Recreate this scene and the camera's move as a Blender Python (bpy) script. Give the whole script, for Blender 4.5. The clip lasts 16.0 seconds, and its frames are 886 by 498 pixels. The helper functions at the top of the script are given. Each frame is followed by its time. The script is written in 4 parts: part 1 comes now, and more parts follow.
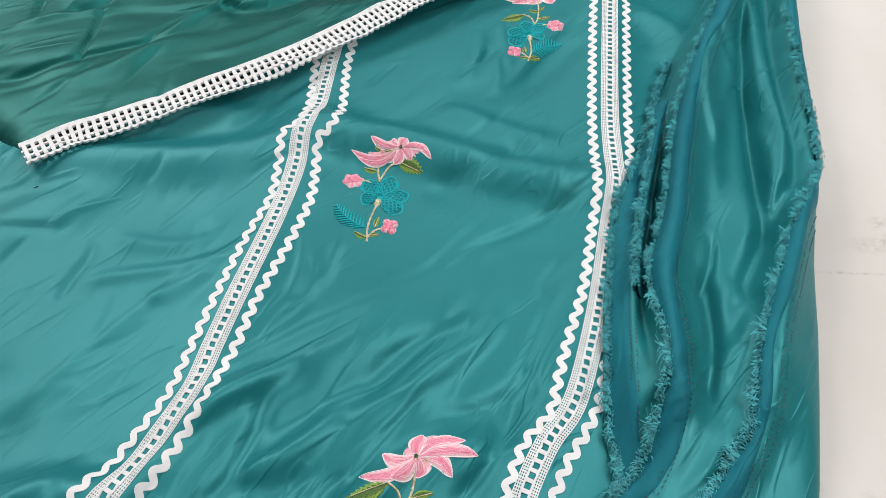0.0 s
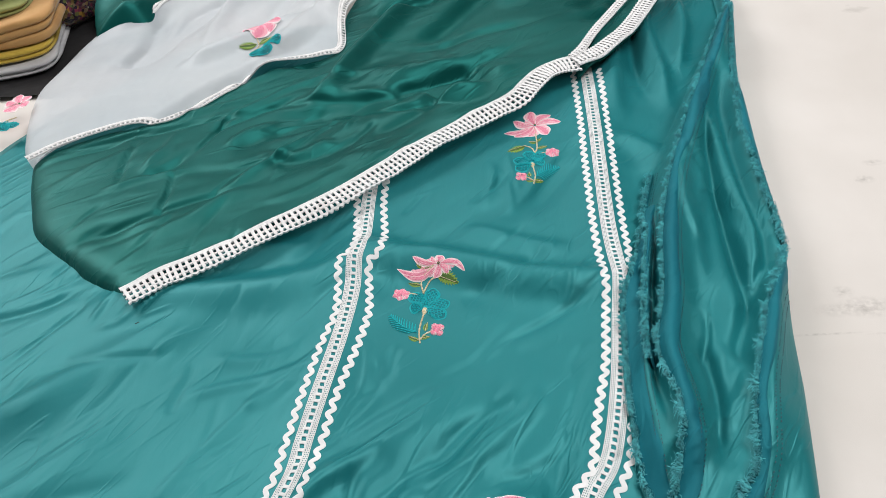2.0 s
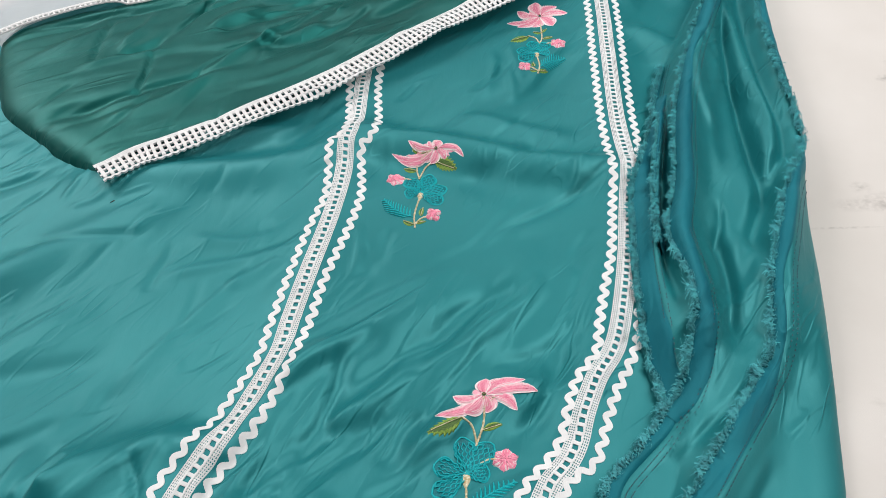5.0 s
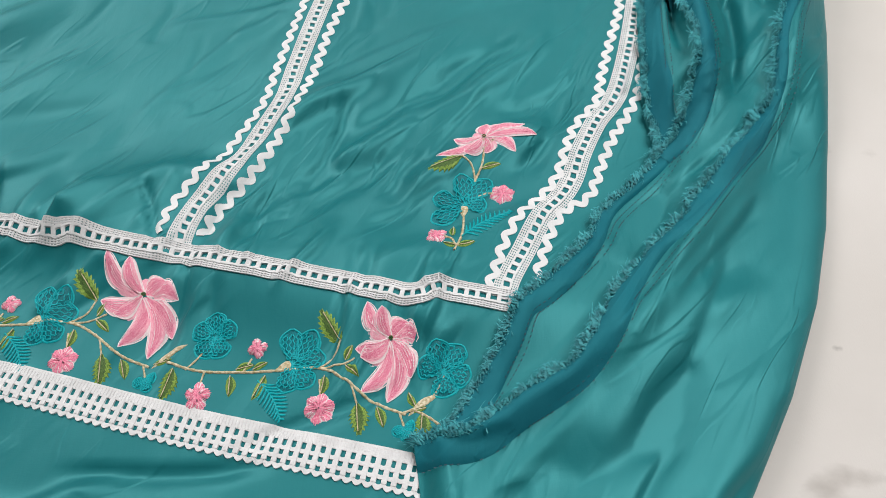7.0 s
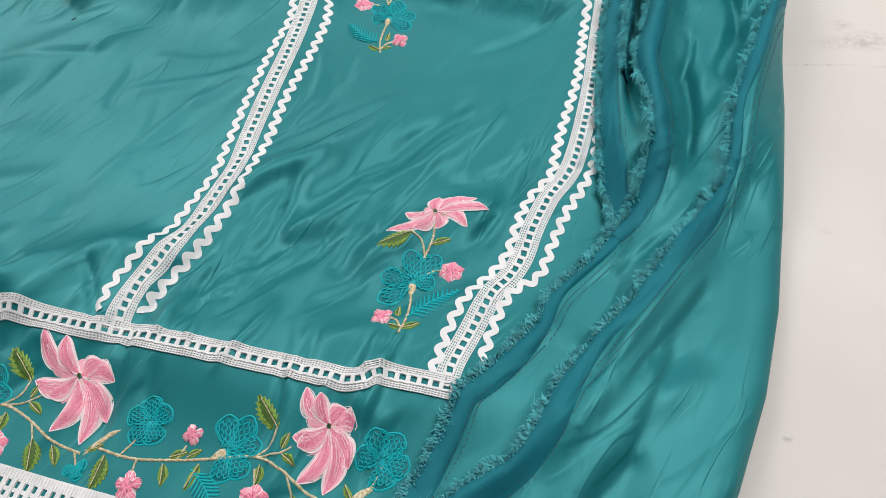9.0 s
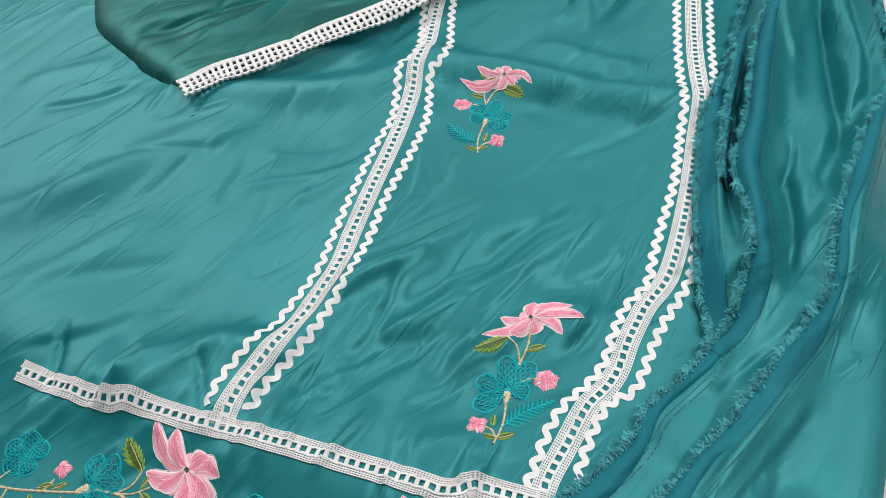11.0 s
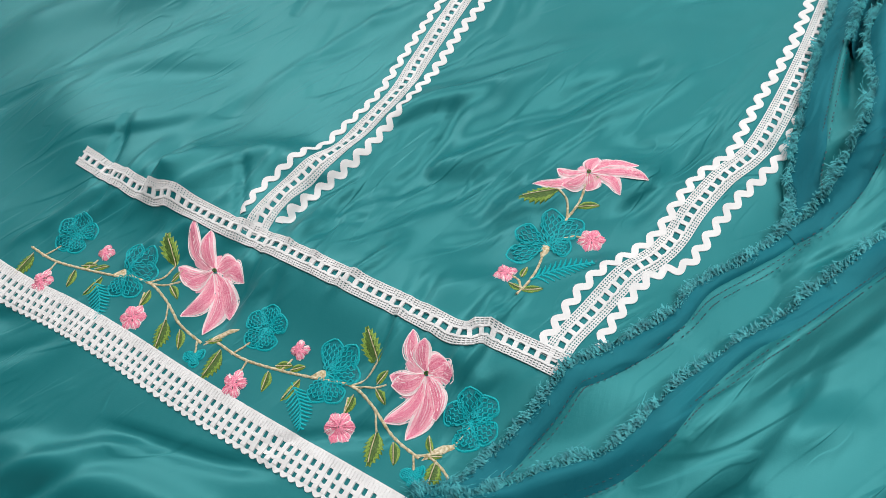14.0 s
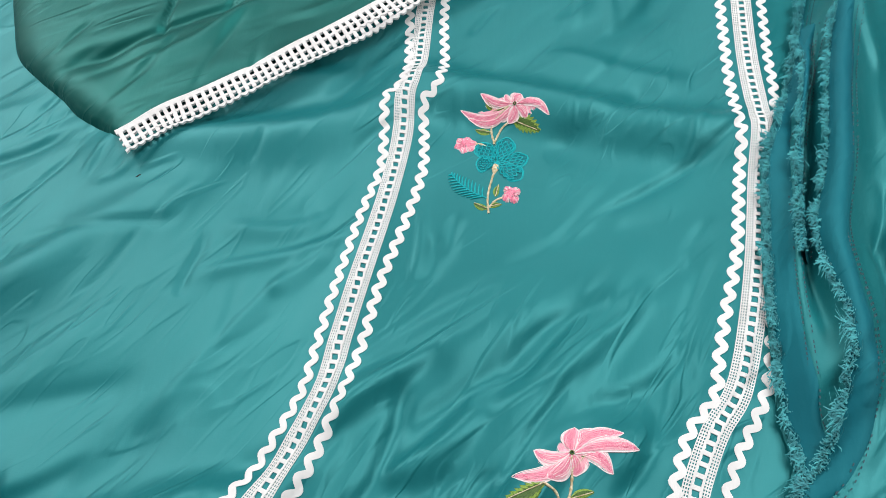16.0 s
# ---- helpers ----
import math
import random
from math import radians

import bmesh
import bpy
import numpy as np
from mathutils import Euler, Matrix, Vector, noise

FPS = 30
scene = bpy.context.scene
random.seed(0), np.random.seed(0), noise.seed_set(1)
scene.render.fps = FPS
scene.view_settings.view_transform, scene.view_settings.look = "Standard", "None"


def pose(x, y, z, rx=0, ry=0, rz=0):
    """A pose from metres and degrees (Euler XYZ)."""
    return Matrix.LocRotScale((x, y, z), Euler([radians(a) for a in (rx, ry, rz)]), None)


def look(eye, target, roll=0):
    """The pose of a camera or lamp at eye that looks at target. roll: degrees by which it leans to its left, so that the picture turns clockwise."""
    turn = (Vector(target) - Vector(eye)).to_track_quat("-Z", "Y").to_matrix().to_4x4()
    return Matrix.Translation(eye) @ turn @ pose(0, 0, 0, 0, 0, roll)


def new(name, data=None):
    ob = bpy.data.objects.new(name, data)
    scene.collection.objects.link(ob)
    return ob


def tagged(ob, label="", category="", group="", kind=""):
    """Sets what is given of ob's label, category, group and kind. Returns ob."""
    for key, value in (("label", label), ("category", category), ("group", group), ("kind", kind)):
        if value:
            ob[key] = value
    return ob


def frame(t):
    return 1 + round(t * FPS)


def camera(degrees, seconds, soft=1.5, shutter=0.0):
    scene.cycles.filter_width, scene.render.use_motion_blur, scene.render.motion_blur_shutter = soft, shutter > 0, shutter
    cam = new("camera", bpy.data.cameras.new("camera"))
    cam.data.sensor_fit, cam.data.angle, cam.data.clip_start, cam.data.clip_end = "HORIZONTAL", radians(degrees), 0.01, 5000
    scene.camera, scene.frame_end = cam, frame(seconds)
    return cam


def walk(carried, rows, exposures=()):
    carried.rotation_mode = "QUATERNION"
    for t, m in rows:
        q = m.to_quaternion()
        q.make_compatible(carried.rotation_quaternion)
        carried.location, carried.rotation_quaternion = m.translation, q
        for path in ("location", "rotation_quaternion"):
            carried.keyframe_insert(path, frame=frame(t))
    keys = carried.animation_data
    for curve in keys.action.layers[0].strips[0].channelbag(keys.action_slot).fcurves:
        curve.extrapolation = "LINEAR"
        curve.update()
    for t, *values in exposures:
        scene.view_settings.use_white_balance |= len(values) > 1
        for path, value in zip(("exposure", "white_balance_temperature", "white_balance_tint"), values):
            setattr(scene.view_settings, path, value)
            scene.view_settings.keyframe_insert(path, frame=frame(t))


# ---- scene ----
cam = camera(61.0, 16.0, 0.85)
PATH = [
    (0, (-0.005, 0.026, 0.568), (-0.086, 1.261, -1.002), -1.3),
    (0.5, (-0.015, -0.021, 0.621), (-0.08, 1.26, -0.913), -3.0),
    (1, (-0.029, -0.055, 0.644), (-0.101, 1.286, -0.839), -5.2),
    (1.5, (-0.043, -0.081, 0.656), (-0.112, 1.325, -0.766), -5.9),
    (2, (-0.046, -0.083, 0.672), (-0.111, 1.379, -0.692), -5.4),
    (2.5, (-0.049, -0.081, 0.684), (-0.101, 1.415, -0.642), -4.5),
    (3, (-0.042, -0.058, 0.688), (-0.081, 1.463, -0.609), -3.4),
    (3.5, (-0.028, -0.035, 0.688), (-0.05, 1.483, -0.614), -2.7),
    (4, (-0.039, -0.047, 0.655), (-0.053, 1.449, -0.672), -2.5),
    (4.5, (-0.053, -0.067, 0.624), (-0.07, 1.368, -0.768), -2.7),
    (5, (-0.064, -0.096, 0.586), (-0.098, 1.265, -0.88), -3.1),
    (5.2, (-0.068, -0.109, 0.569), (-0.112, 1.217, -0.927), -3.4),
    (7.3, (-0.052, -0.189, 0.536), (-0.123, 0.855, -1.169), -3.8),
    (7.5, (-0.042, -0.174, 0.537), (-0.101, 0.865, -1.171), -3.5),
    (8, (-0.021, -0.147, 0.546), (-0.061, 0.907, -1.153), -2.8),
    (8.5, (-0.02, -0.149, 0.549), (-0.059, 0.932, -1.134), -2.4),
    (9, (-0.017, -0.142, 0.55), (-0.078, 0.975, -1.108), -2.7),
    (9.5, (-0.026, -0.129, 0.569), (-0.135, 1.043, -1.048), -3.5),
    (10, (-0.033, -0.124, 0.577), (-0.199, 1.084, -1.008), -4.9),
    (10.2, (-0.038, -0.12, 0.581), (-0.231, 1.103, -0.99), -5.7),
    (12.3, (-0.013, -0.102, 0.59), (-0.393, 1.098, -0.964), -12.1),
    (12.5, (0.002, -0.093, 0.579), (-0.418, 1.045, -1.011), -13.6),
    (13, (0.02, -0.098, 0.561), (-0.451, 0.964, -1.067), -13.6),
    (13.5, (0.025, -0.103, 0.543), (-0.493, 0.877, -1.121), -13.9),
    (14, (0.026, -0.104, 0.523), (-0.53, 0.788, -1.179), -16.3),
    (14.5, (0.023, -0.091, 0.524), (-0.518, 0.787, -1.19), -17.1),
    (15, (0.01, -0.036, 0.533), (-0.47, 0.883, -1.177), -16.7),
    (15.5, (-0.027, 0.041, 0.553), (-0.397, 1.007, -1.158), -15.5),
    (16, (-0.063, 0.091, 0.555), (-0.318, 1.15, -1.122), -12.9),
]
walk(cam, [(t, look(eye, target, roll)) for t, eye, target, roll in PATH], exposures=[(0.0, 0.0), (10.2, 0.0), (12.5, 0.05), (14.0, 0.08), (16.0, 0.14)])

# ---- light ----
world = bpy.data.worlds.new("room_air")
scene.world = world
world.use_nodes = True
world.node_tree.nodes["Background"].inputs[0].default_value = (0.9, 0.95, 1.0, 1)
world.node_tree.nodes["Background"].inputs[1].default_value = 0.15


def ceiling_lamp(x, y, z, sx, sy, power, turn=0.0):
    lamp = bpy.data.lights.new("ceiling_light", "AREA")
    lamp.shape, lamp.size, lamp.size_y, lamp.energy = "RECTANGLE", sx, sy, power
    lamp.color = (1.0, 0.98, 0.975)
    ob = new("ceiling_light", lamp)
    ob.matrix_world = pose(x, y, z, 0, 0, turn)
    return ob


ceiling_lamp(-2.4, 2.2, 2.55, 2.2, 1.4, 100)
ceiling_lamp(1.1, 0.5, 2.55, 1.6, 1.4, 66)
ceiling_lamp(-0.2, 3.0, 2.55, 1.8, 0.9, 27)


# ---- materials ----
def material(name, colour, rough=0.6, sheen=0.0, metal=0.0):
    m = bpy.data.materials.new(name)
    m.use_nodes = True
    b = m.node_tree.nodes["Principled BSDF"]
    b.inputs["Base Color"].default_value = (*colour, 1)
    b.inputs["Roughness"].default_value = rough
    b.inputs["Metallic"].default_value = metal
    b.inputs["Sheen Weight"].default_value = sheen
    return m, m.node_tree.nodes, m.node_tree.links, b


def noise_node(nodes, links, scale, detail=4.0, stretch=(1, 1, 1), turn=0.0, coords="Object"):
    co, mp, nz = nodes.new("ShaderNodeTexCoord"), nodes.new("ShaderNodeMapping"), nodes.new("ShaderNodeTexNoise")
    mp.inputs["Scale"].default_value = stretch
    mp.inputs["Rotation"].default_value = (0, 0, radians(turn))
    nz.inputs["Scale"].default_value, nz.inputs["Detail"].default_value = scale, detail
    links.new(co.outputs[coords], mp.inputs[0])
    links.new(mp.outputs[0], nz.inputs["Vector"])
    return nz


def vary(mat, low, high, scale, stretch=(1, 1, 1), turn=0.0, detail=4.0, coords="Object", span=(0.35, 0.65)):
    m, nodes, links, b = mat
    nz, ramp = noise_node(nodes, links, scale, detail, stretch, turn, coords), nodes.new("ShaderNodeValToRGB")
    ramp.color_ramp.elements[0].color, ramp.color_ramp.elements[1].color = (*low, 1), (*high, 1)
    ramp.color_ramp.elements[0].position, ramp.color_ramp.elements[1].position = span
    links.new(nz.outputs["Fac"], ramp.inputs[0])
    links.new(ramp.outputs[0], b.inputs["Base Color"])
    return mat


def relief(mat, layers):
    """layers: (scale, stretch, turn, strength, distance), chained bumps."""
    m, nodes, links, b = mat
    last = None
    for scale, stretch, turn, strength, distance in layers:
        nz, bump = noise_node(nodes, links, scale, 3.0, stretch, turn), nodes.new("ShaderNodeBump")
        bump.inputs["Strength"].default_value, bump.inputs["Distance"].default_value = strength, distance
        links.new(nz.outputs["Fac"], bump.inputs["Height"])
        if last:
            links.new(last.outputs[0], bump.inputs["Normal"])
        last = bump
    links.new(last.outputs[0], b.inputs["Normal"])
    return mat


def silk(name, low, high, rough, sheen, creases, tint=(0.24, 0.95, 0.97, 1), gloss=1.0, wrinkle=0.0013, way=40):
    mat = vary(material(name, low, rough, sheen), low, high, 5.0, (1, 1.6, 1), 25, 3.0)
    mat[3].inputs["Sheen Roughness"].default_value = 0.4
    mat[3].inputs["Sheen Tint"].default_value = (0.25, 0.9, 0.9, 1)
    mat[3].inputs["Specular IOR Level"].default_value = gloss
    mat[3].inputs["Specular Tint"].default_value = tint
    mat[3].inputs["IOR"].default_value = 1.5
    mat[3].inputs["Anisotropic"].default_value = 0.5
    relief(mat, [(900, (1, 0.25, 1), 0, 0.08, 0.0004), (900, (0.25, 1, 1), 0, 0.08, 0.0004), (110, (1, 0.12, 1), -35, creases, 0.0015)])
    m, nodes, links, b = mat
    for turn, scale, depth, seat in ((way, 16.0, wrinkle, 0.50), (way + 18, 30.0, 0.5 * wrinkle, 0.52)):
        # sparse pressed-in creases, faded in and out over the cloth
        nz, mask = noise_node(nodes, links, scale, 1.0, (3.1, 0.67, 1), turn), noise_node(nodes, links, 7.0, 2.0, (1, 1.3, 1), turn)
        nz.inputs["Distortion"].default_value = 0.5
        nz.inputs["Vector"].links[0].from_node.vector_type = "TEXTURE"
        line_ramp, mask_ramp, mul, bump = nodes.new("ShaderNodeValToRGB"), nodes.new("ShaderNodeValToRGB"), nodes.new("ShaderNodeMath"), nodes.new("ShaderNodeBump")
        e = line_ramp.color_ramp.elements
        e[0].position, e[1].position = seat - 0.11, seat + 0.045
        e[0].color, e[1].color = (0, 0, 0, 1), (0.25, 0.25, 0.25, 1)
        e.new(seat).color = (1, 1, 1, 1)
        line_ramp.color_ramp.interpolation = "EASE"
        mask_ramp.color_ramp.elements[0].position, mask_ramp.color_ramp.elements[1].position = 0.46, 0.62
        mul.operation = "MULTIPLY"
        links.new(nz.outputs["Fac"], line_ramp.inputs[0])
        links.new(mask.outputs["Fac"], mask_ramp.inputs[0])
        links.new(line_ramp.outputs[0], mul.inputs[0])
        links.new(mask_ramp.outputs[0], mul.inputs[1])
        bump.inputs["Strength"].default_value, bump.inputs["Distance"].default_value = 1.0, depth
        links.new(mul.outputs[0], bump.inputs["Height"])
        links.new(b.inputs["Normal"].links[0].from_socket, bump.inputs["Normal"])
        links.new(bump.outputs[0], b.inputs["Normal"])
    return mat[0]


TEAL = silk("teal_silk", (0.006, 0.130, 0.145), (0.009, 0.153, 0.168), 0.50, 0.04, 0.18, (0.28, 0.95, 0.97, 1), 1.0, 0.0010)
GREEN = silk("deep_green_silk", (0.002, 0.050, 0.045), (0.004, 0.070, 0.062), 0.44, 0.0, 0.12, (0.12, 0.90, 0.82, 1), 0.7, 0.0010, 24)
SEAM = silk("blue_teal_seam", (0.006, 0.110, 0.150), (0.010, 0.145, 0.185), 0.66, 0.05, 0.3, gloss=0.6)
FRAY = vary(material("frayed_teal_thread", (0.02, 0.25, 0.27), 0.6, 0.0), (0.010, 0.18, 0.21), (0.05, 0.40, 0.44), 160)[0]
LACE = relief(vary(material("white_cotton_lace", (0.86, 0.85, 0.83), 0.8, 0.2), (0.70, 0.70, 0.70), (0.79, 0.79, 0.79), 90), [(700, (1, 1, 1), 0, 0.5, 0.0008)])[0]
RICK = relief(vary(material("white_braid", (0.88, 0.87, 0.85), 0.65, 0.3), (0.72, 0.72, 0.72), (0.80, 0.80, 0.80), 60), [(900, (1, 0.3, 1), 30, 0.4, 0.0006)])[0]


def thread(name, low, high, scale=1300, rough=0.5, gloss=0.25):
    mat = relief(vary(material(name, low, rough, 0.0), low, high, scale, (1, 1, 1), 0, 2.0), [(1300, (1, 0.3, 1), 40, 0.5, 0.0006)])
    mat[3].inputs["Specular IOR Level"].default_value = gloss
    return mat[0]


PINK = thread("pink_thread", (0.82, 0.27, 0.38), (0.92, 0.56, 0.63))
ROSE = thread("deep_rose_thread", (0.66, 0.11, 0.22), (0.84, 0.38, 0.47))
PALE = thread("pale_pink_thread", (0.86, 0.66, 0.68), (0.92, 0.84, 0.84))
BUD = thread("bright_pink_thread", (0.84, 0.16, 0.30), (0.94, 0.44, 0.54))
AQUA = thread("turquoise_thread", (0.001, 0.29, 0.33), (0.003, 0.46, 0.50))
AQUADARK = thread("dark_turquoise_thread", (0.0005, 0.12, 0.14), (0.001, 0.22, 0.25))
LEAF = thread("leaf_green_thread", (0.10, 0.20, 0.03), (0.30, 0.44, 0.08))
LEAFDARK = thread("dark_leaf_thread", (0.03, 0.08, 0.015), (0.10, 0.18, 0.04))
GOLD = thread("gold_thread", (0.42, 0.33, 0.17), (0.76, 0.67, 0.48), 500, 0.3)


# ---- shapes ----
def vnoise(x, y, seed=0):
    """Smooth value noise, -1 to 1, on arrays."""
    xi, yi = np.floor(x).astype(np.int64), np.floor(y).astype(np.int64)
    fx, fy = x - xi, y - yi
    fx, fy = fx * fx * fx * (fx * (fx * 6 - 15) + 10), fy * fy * fy * (fy * (fy * 6 - 15) + 10)

    def rnd(a, b):
        v = np.sin(a * 127.1 + b * 311.7 + seed * 74.7) * 43758.5453
        return 2 * (v - np.floor(v)) - 1

    top = rnd(xi, yi) * (1 - fx) + rnd(xi + 1, yi) * fx
    low = rnd(xi, yi + 1) * (1 - fx) + rnd(xi + 1, yi + 1) * fx
    return top * (1 - fy) + low * fy


def turned(x, y, degrees):
    c, s = math.cos(radians(degrees)), math.sin(radians(degrees))
    return x * c + y * s, -x * s + y * c


def ridge(x, y, x0, y0, x1, y1, w, h):
    """A soft fold of the cloth from one place to another, tapering at its ends."""
    x, y = np.asarray(x, float), np.asarray(y, float)
    dx, dy = x1 - x0, y1 - y0
    n = math.hypot(dx, dy)
    out = np.zeros(np.broadcast(x, y).shape)
    m = 4 * w + 0.3 * n
    near = (x > min(x0, x1) - m) & (x < max(x0, x1) + m) & (y > min(y0, y1) - m) & (y < max(y0, y1) + m)
    if not near.any():
        return out
    xs, ys = x[near], y[near]
    u = ((xs - x0) * dx + (ys - y0) * dy) / n
    v = (-(xs - x0) * dy + (ys - y0) * dx) / n + 0.5 * w * np.sin(u * 5 / n + x0 * 40)
    end = np.clip(np.minimum(u, n - u) / (0.3 * n) + 0.25, 0, 1)
    side = np.where(v > 0, v / (0.75 * w), v / (1.25 * w))
    out[near] = h * end * end * (3 - 2 * end) * np.exp(-side * side)
    return out


def creases(seed, count, box, angle, spread, length, width, height):
    """Random straight creases in a stretch of cloth."""
    r, out = random.Random(seed), []
    for k in range(count):
        px, py = r.uniform(box[0], box[1]), r.uniform(box[2], box[3])
        a, l = radians(r.gauss(angle, spread)), r.uniform(*length) / 2
        c, s = l * math.cos(a), l * math.sin(a)
        out.append((px - c, py - s, px + c, py + s, r.uniform(*width), r.choice((-1, -1, 1)) * r.uniform(*height)))
    return out


def line(points, step=0.004):
    """A smooth curve through the points, at even steps: places, tangents, left normals."""
    p = np.array(points, float)
    p = np.vstack([2 * p[0] - p[1], p, 2 * p[-1] - p[-2]])
    out = []
    for a, b, c, d in zip(p, p[1:], p[2:], p[3:]):
        for u in np.linspace(0, 1, 24, endpoint=False):
            out.append(0.5 * (2 * b + (c - a) * u + (2 * a - 5 * b + 4 * c - d) * u * u + (3 * b - a - 3 * c + d) * u**3))
    out = np.array(out + [p[-2]])
    s = np.r_[0, np.cumsum(np.hypot(*np.diff(out, axis=0).T))]
    n = max(2, int(round(s[-1] / step)))
    even = np.linspace(0, s[-1], n + 1)
    out = np.column_stack([np.interp(even, s, out[:, 0]), np.interp(even, s, out[:, 1])])
    tan = np.gradient(out, axis=0)
    tan /= np.hypot(*tan.T)[:, None]
    return out, tan, np.column_stack([-tan[:, 1], tan[:, 0]])


class Geo:
    """Gathers verts and faces of one mesh."""

    def __init__(self):
        self.v, self.f, self.m, self.n = [], [], [], 0

    def add(self, verts, faces, slot=0):
        verts = np.asarray(verts, float)
        self.v.append(verts)
        self.f += [tuple(int(i) + self.n for i in f) for f in faces]
        self.m += [slot] * len(faces)
        self.n += len(verts)

    def grid(self, pts, slot=0):
        """pts: rows x columns x 3."""
        r, c = pts.shape[:2]
        i = np.arange(r * c).reshape(r, c)
        faces = np.stack([i[:-1, :-1], i[:-1, 1:], i[1:, 1:], i[1:, :-1]], -1).reshape(-1, 4)
        self.add(pts.reshape(-1, 3), faces.tolist(), slot)

    def tube(self, pts, radius, sides=5, slot=0, flat=1.0):
        pts = np.asarray(pts, float)
        radius = np.broadcast_to(radius, len(pts))
        tan = np.gradient(pts, axis=0)
        tan /= np.linalg.norm(tan, axis=1)[:, None] + 1e-12
        side = np.cross(tan, (0, 0, 1))
        side /= np.linalg.norm(side, axis=1)[:, None] + 1e-9
        up = np.cross(side, tan)
        a = np.linspace(0, 2 * np.pi, sides + 1)
        ring = pts[:, None] + radius[:, None, None] * (np.cos(a)[:, None] * side[:, None] + flat * np.sin(a)[:, None] * up[:, None])
        self.grid(ring, slot)

    def make(self, name, mats, parent=None, label="", smooth=True):
        me = bpy.data.meshes.new(name)
        me.from_pydata(np.vstack(self.v).tolist(), [], self.f)
        mats = mats if isinstance(mats, (list, tuple)) else [mats]
        for m in mats:
            me.materials.append(m)
        me.polygons.foreach_set("material_index", self.m)
        if smooth:
            me.polygons.foreach_set("use_smooth", [True] * len(self.f))
        me.update()
        ob = new(name, me)
        if parent:
            ob.parent = parent
        if label:
            tagged(ob, label)
        return ob


def ribbon(geo, at, curve, a, b, lift, thick=0.0008, across=3, slot=0):
    """A strip between the offsets a and b of a curve, lying on the cloth at()."""
    p, t, n = curve
    a, b = np.broadcast_to(a, len(p)), np.broadcast_to(b, len(p))
    k = np.linspace(0, 1, across)
    xy = p[:, None] + n[:, None] * (a[:, None] + (b - a)[:, None] * k)[..., None]
    z = at(xy[..., 0], xy[..., 1]) + lift
    top = np.dstack([xy, z + thick])
    low = np.dstack([xy[:, [0, -1]], z[:, [0, -1]] - 0.001])
    geo.grid(np.concatenate([low[:, :1], top, low[:, 1:]], 1)[:, ::-1], slot)


# ---- the cloths' relief ----
OUTER = np.array([(0.0, -0.30), (0.060, -0.17), (0.136, -0.053), (0.150, -0.030), (0.177, 0.015), (0.213, 0.090), (0.239, 0.163), (0.262, 0.250), (0.276, 0.310), (0.293, 0.380), (0.307, 0.450),
                  (0.320, 0.504), (0.340, 0.581), (0.351, 0.650), (0.358, 0.704), (0.374, 0.800), (0.389, 0.882), (0.400, 0.960), (0.436, 1.100), (0.475, 1.274), (0.478, 1.33)])
FLAP = np.array([(-0.07, -0.30), (-0.085, -0.12), (-0.095, -0.042), (-0.100, -0.020), (-0.076, -0.008), (-0.061, 0.014), (-0.040, 0.050), (-0.027, 0.083), (-0.008, 0.100), (0.030, 0.140),
                 (0.050, 0.175), (0.094, 0.220), (0.106, 0.250), (0.102, 0.275), (0.102, 0.309), (0.105, 0.350), (0.109, 0.400), (0.116, 0.449), (0.126, 0.510), (0.141, 0.545), (0.159, 0.590),
                 (0.173, 0.630), (0.184, 0.666), (0.211, 0.744), (0.285, 0.891), (0.377, 1.074), (0.432, 1.184), (0.455, 1.33)])
# raw edges of the seams, from the far end to the near one
SEAM_MID = [(0.211, 0.744), (0.184, 0.664), (0.177, 0.611), (0.160, 0.545), (0.147, 0.495), (0.134, 0.430), (0.130, 0.400)]
SEAM_OVER = [(0.430, 1.163), (0.323, 0.928), (0.260, 0.785), (0.232, 0.720), (0.209, 0.656), (0.186, 0.576), (0.169, 0.495), (0.147, 0.425), (0.146, 0.380), (0.147, 0.335), (0.136, 0.285),
             (0.119, 0.248), (0.104, 0.232)]
SEAM_OUT = [(0.462, 1.262), (0.437, 1.171), (0.362, 0.870), (0.346, 0.760), (0.335, 0.667), (0.332, 0.588), (0.320, 0.545), (0.279, 0.476), (0.251, 0.415), (0.226, 0.356), (0.208, 0.290),
            (0.186, 0.254), (0.154, 0.213), (0.125, 0.176), (0.107, 0.153), (0.083, 0.127), (0.051, 0.090), (0.035, 0.062), (0.017, 0.037), (-0.004, 0.021), (-0.030, 0.005), (-0.056, -0.014),
            (-0.085, -0.020), (-0.098, -0.022)]
MID_X, OVER_X, OUT_X = (np.array(c[::-1]) for c in (SEAM_MID, SEAM_OVER, SEAM_OUT))


def edge(table, y):
    return np.interp(y, table[:, 1], table[:, 0])


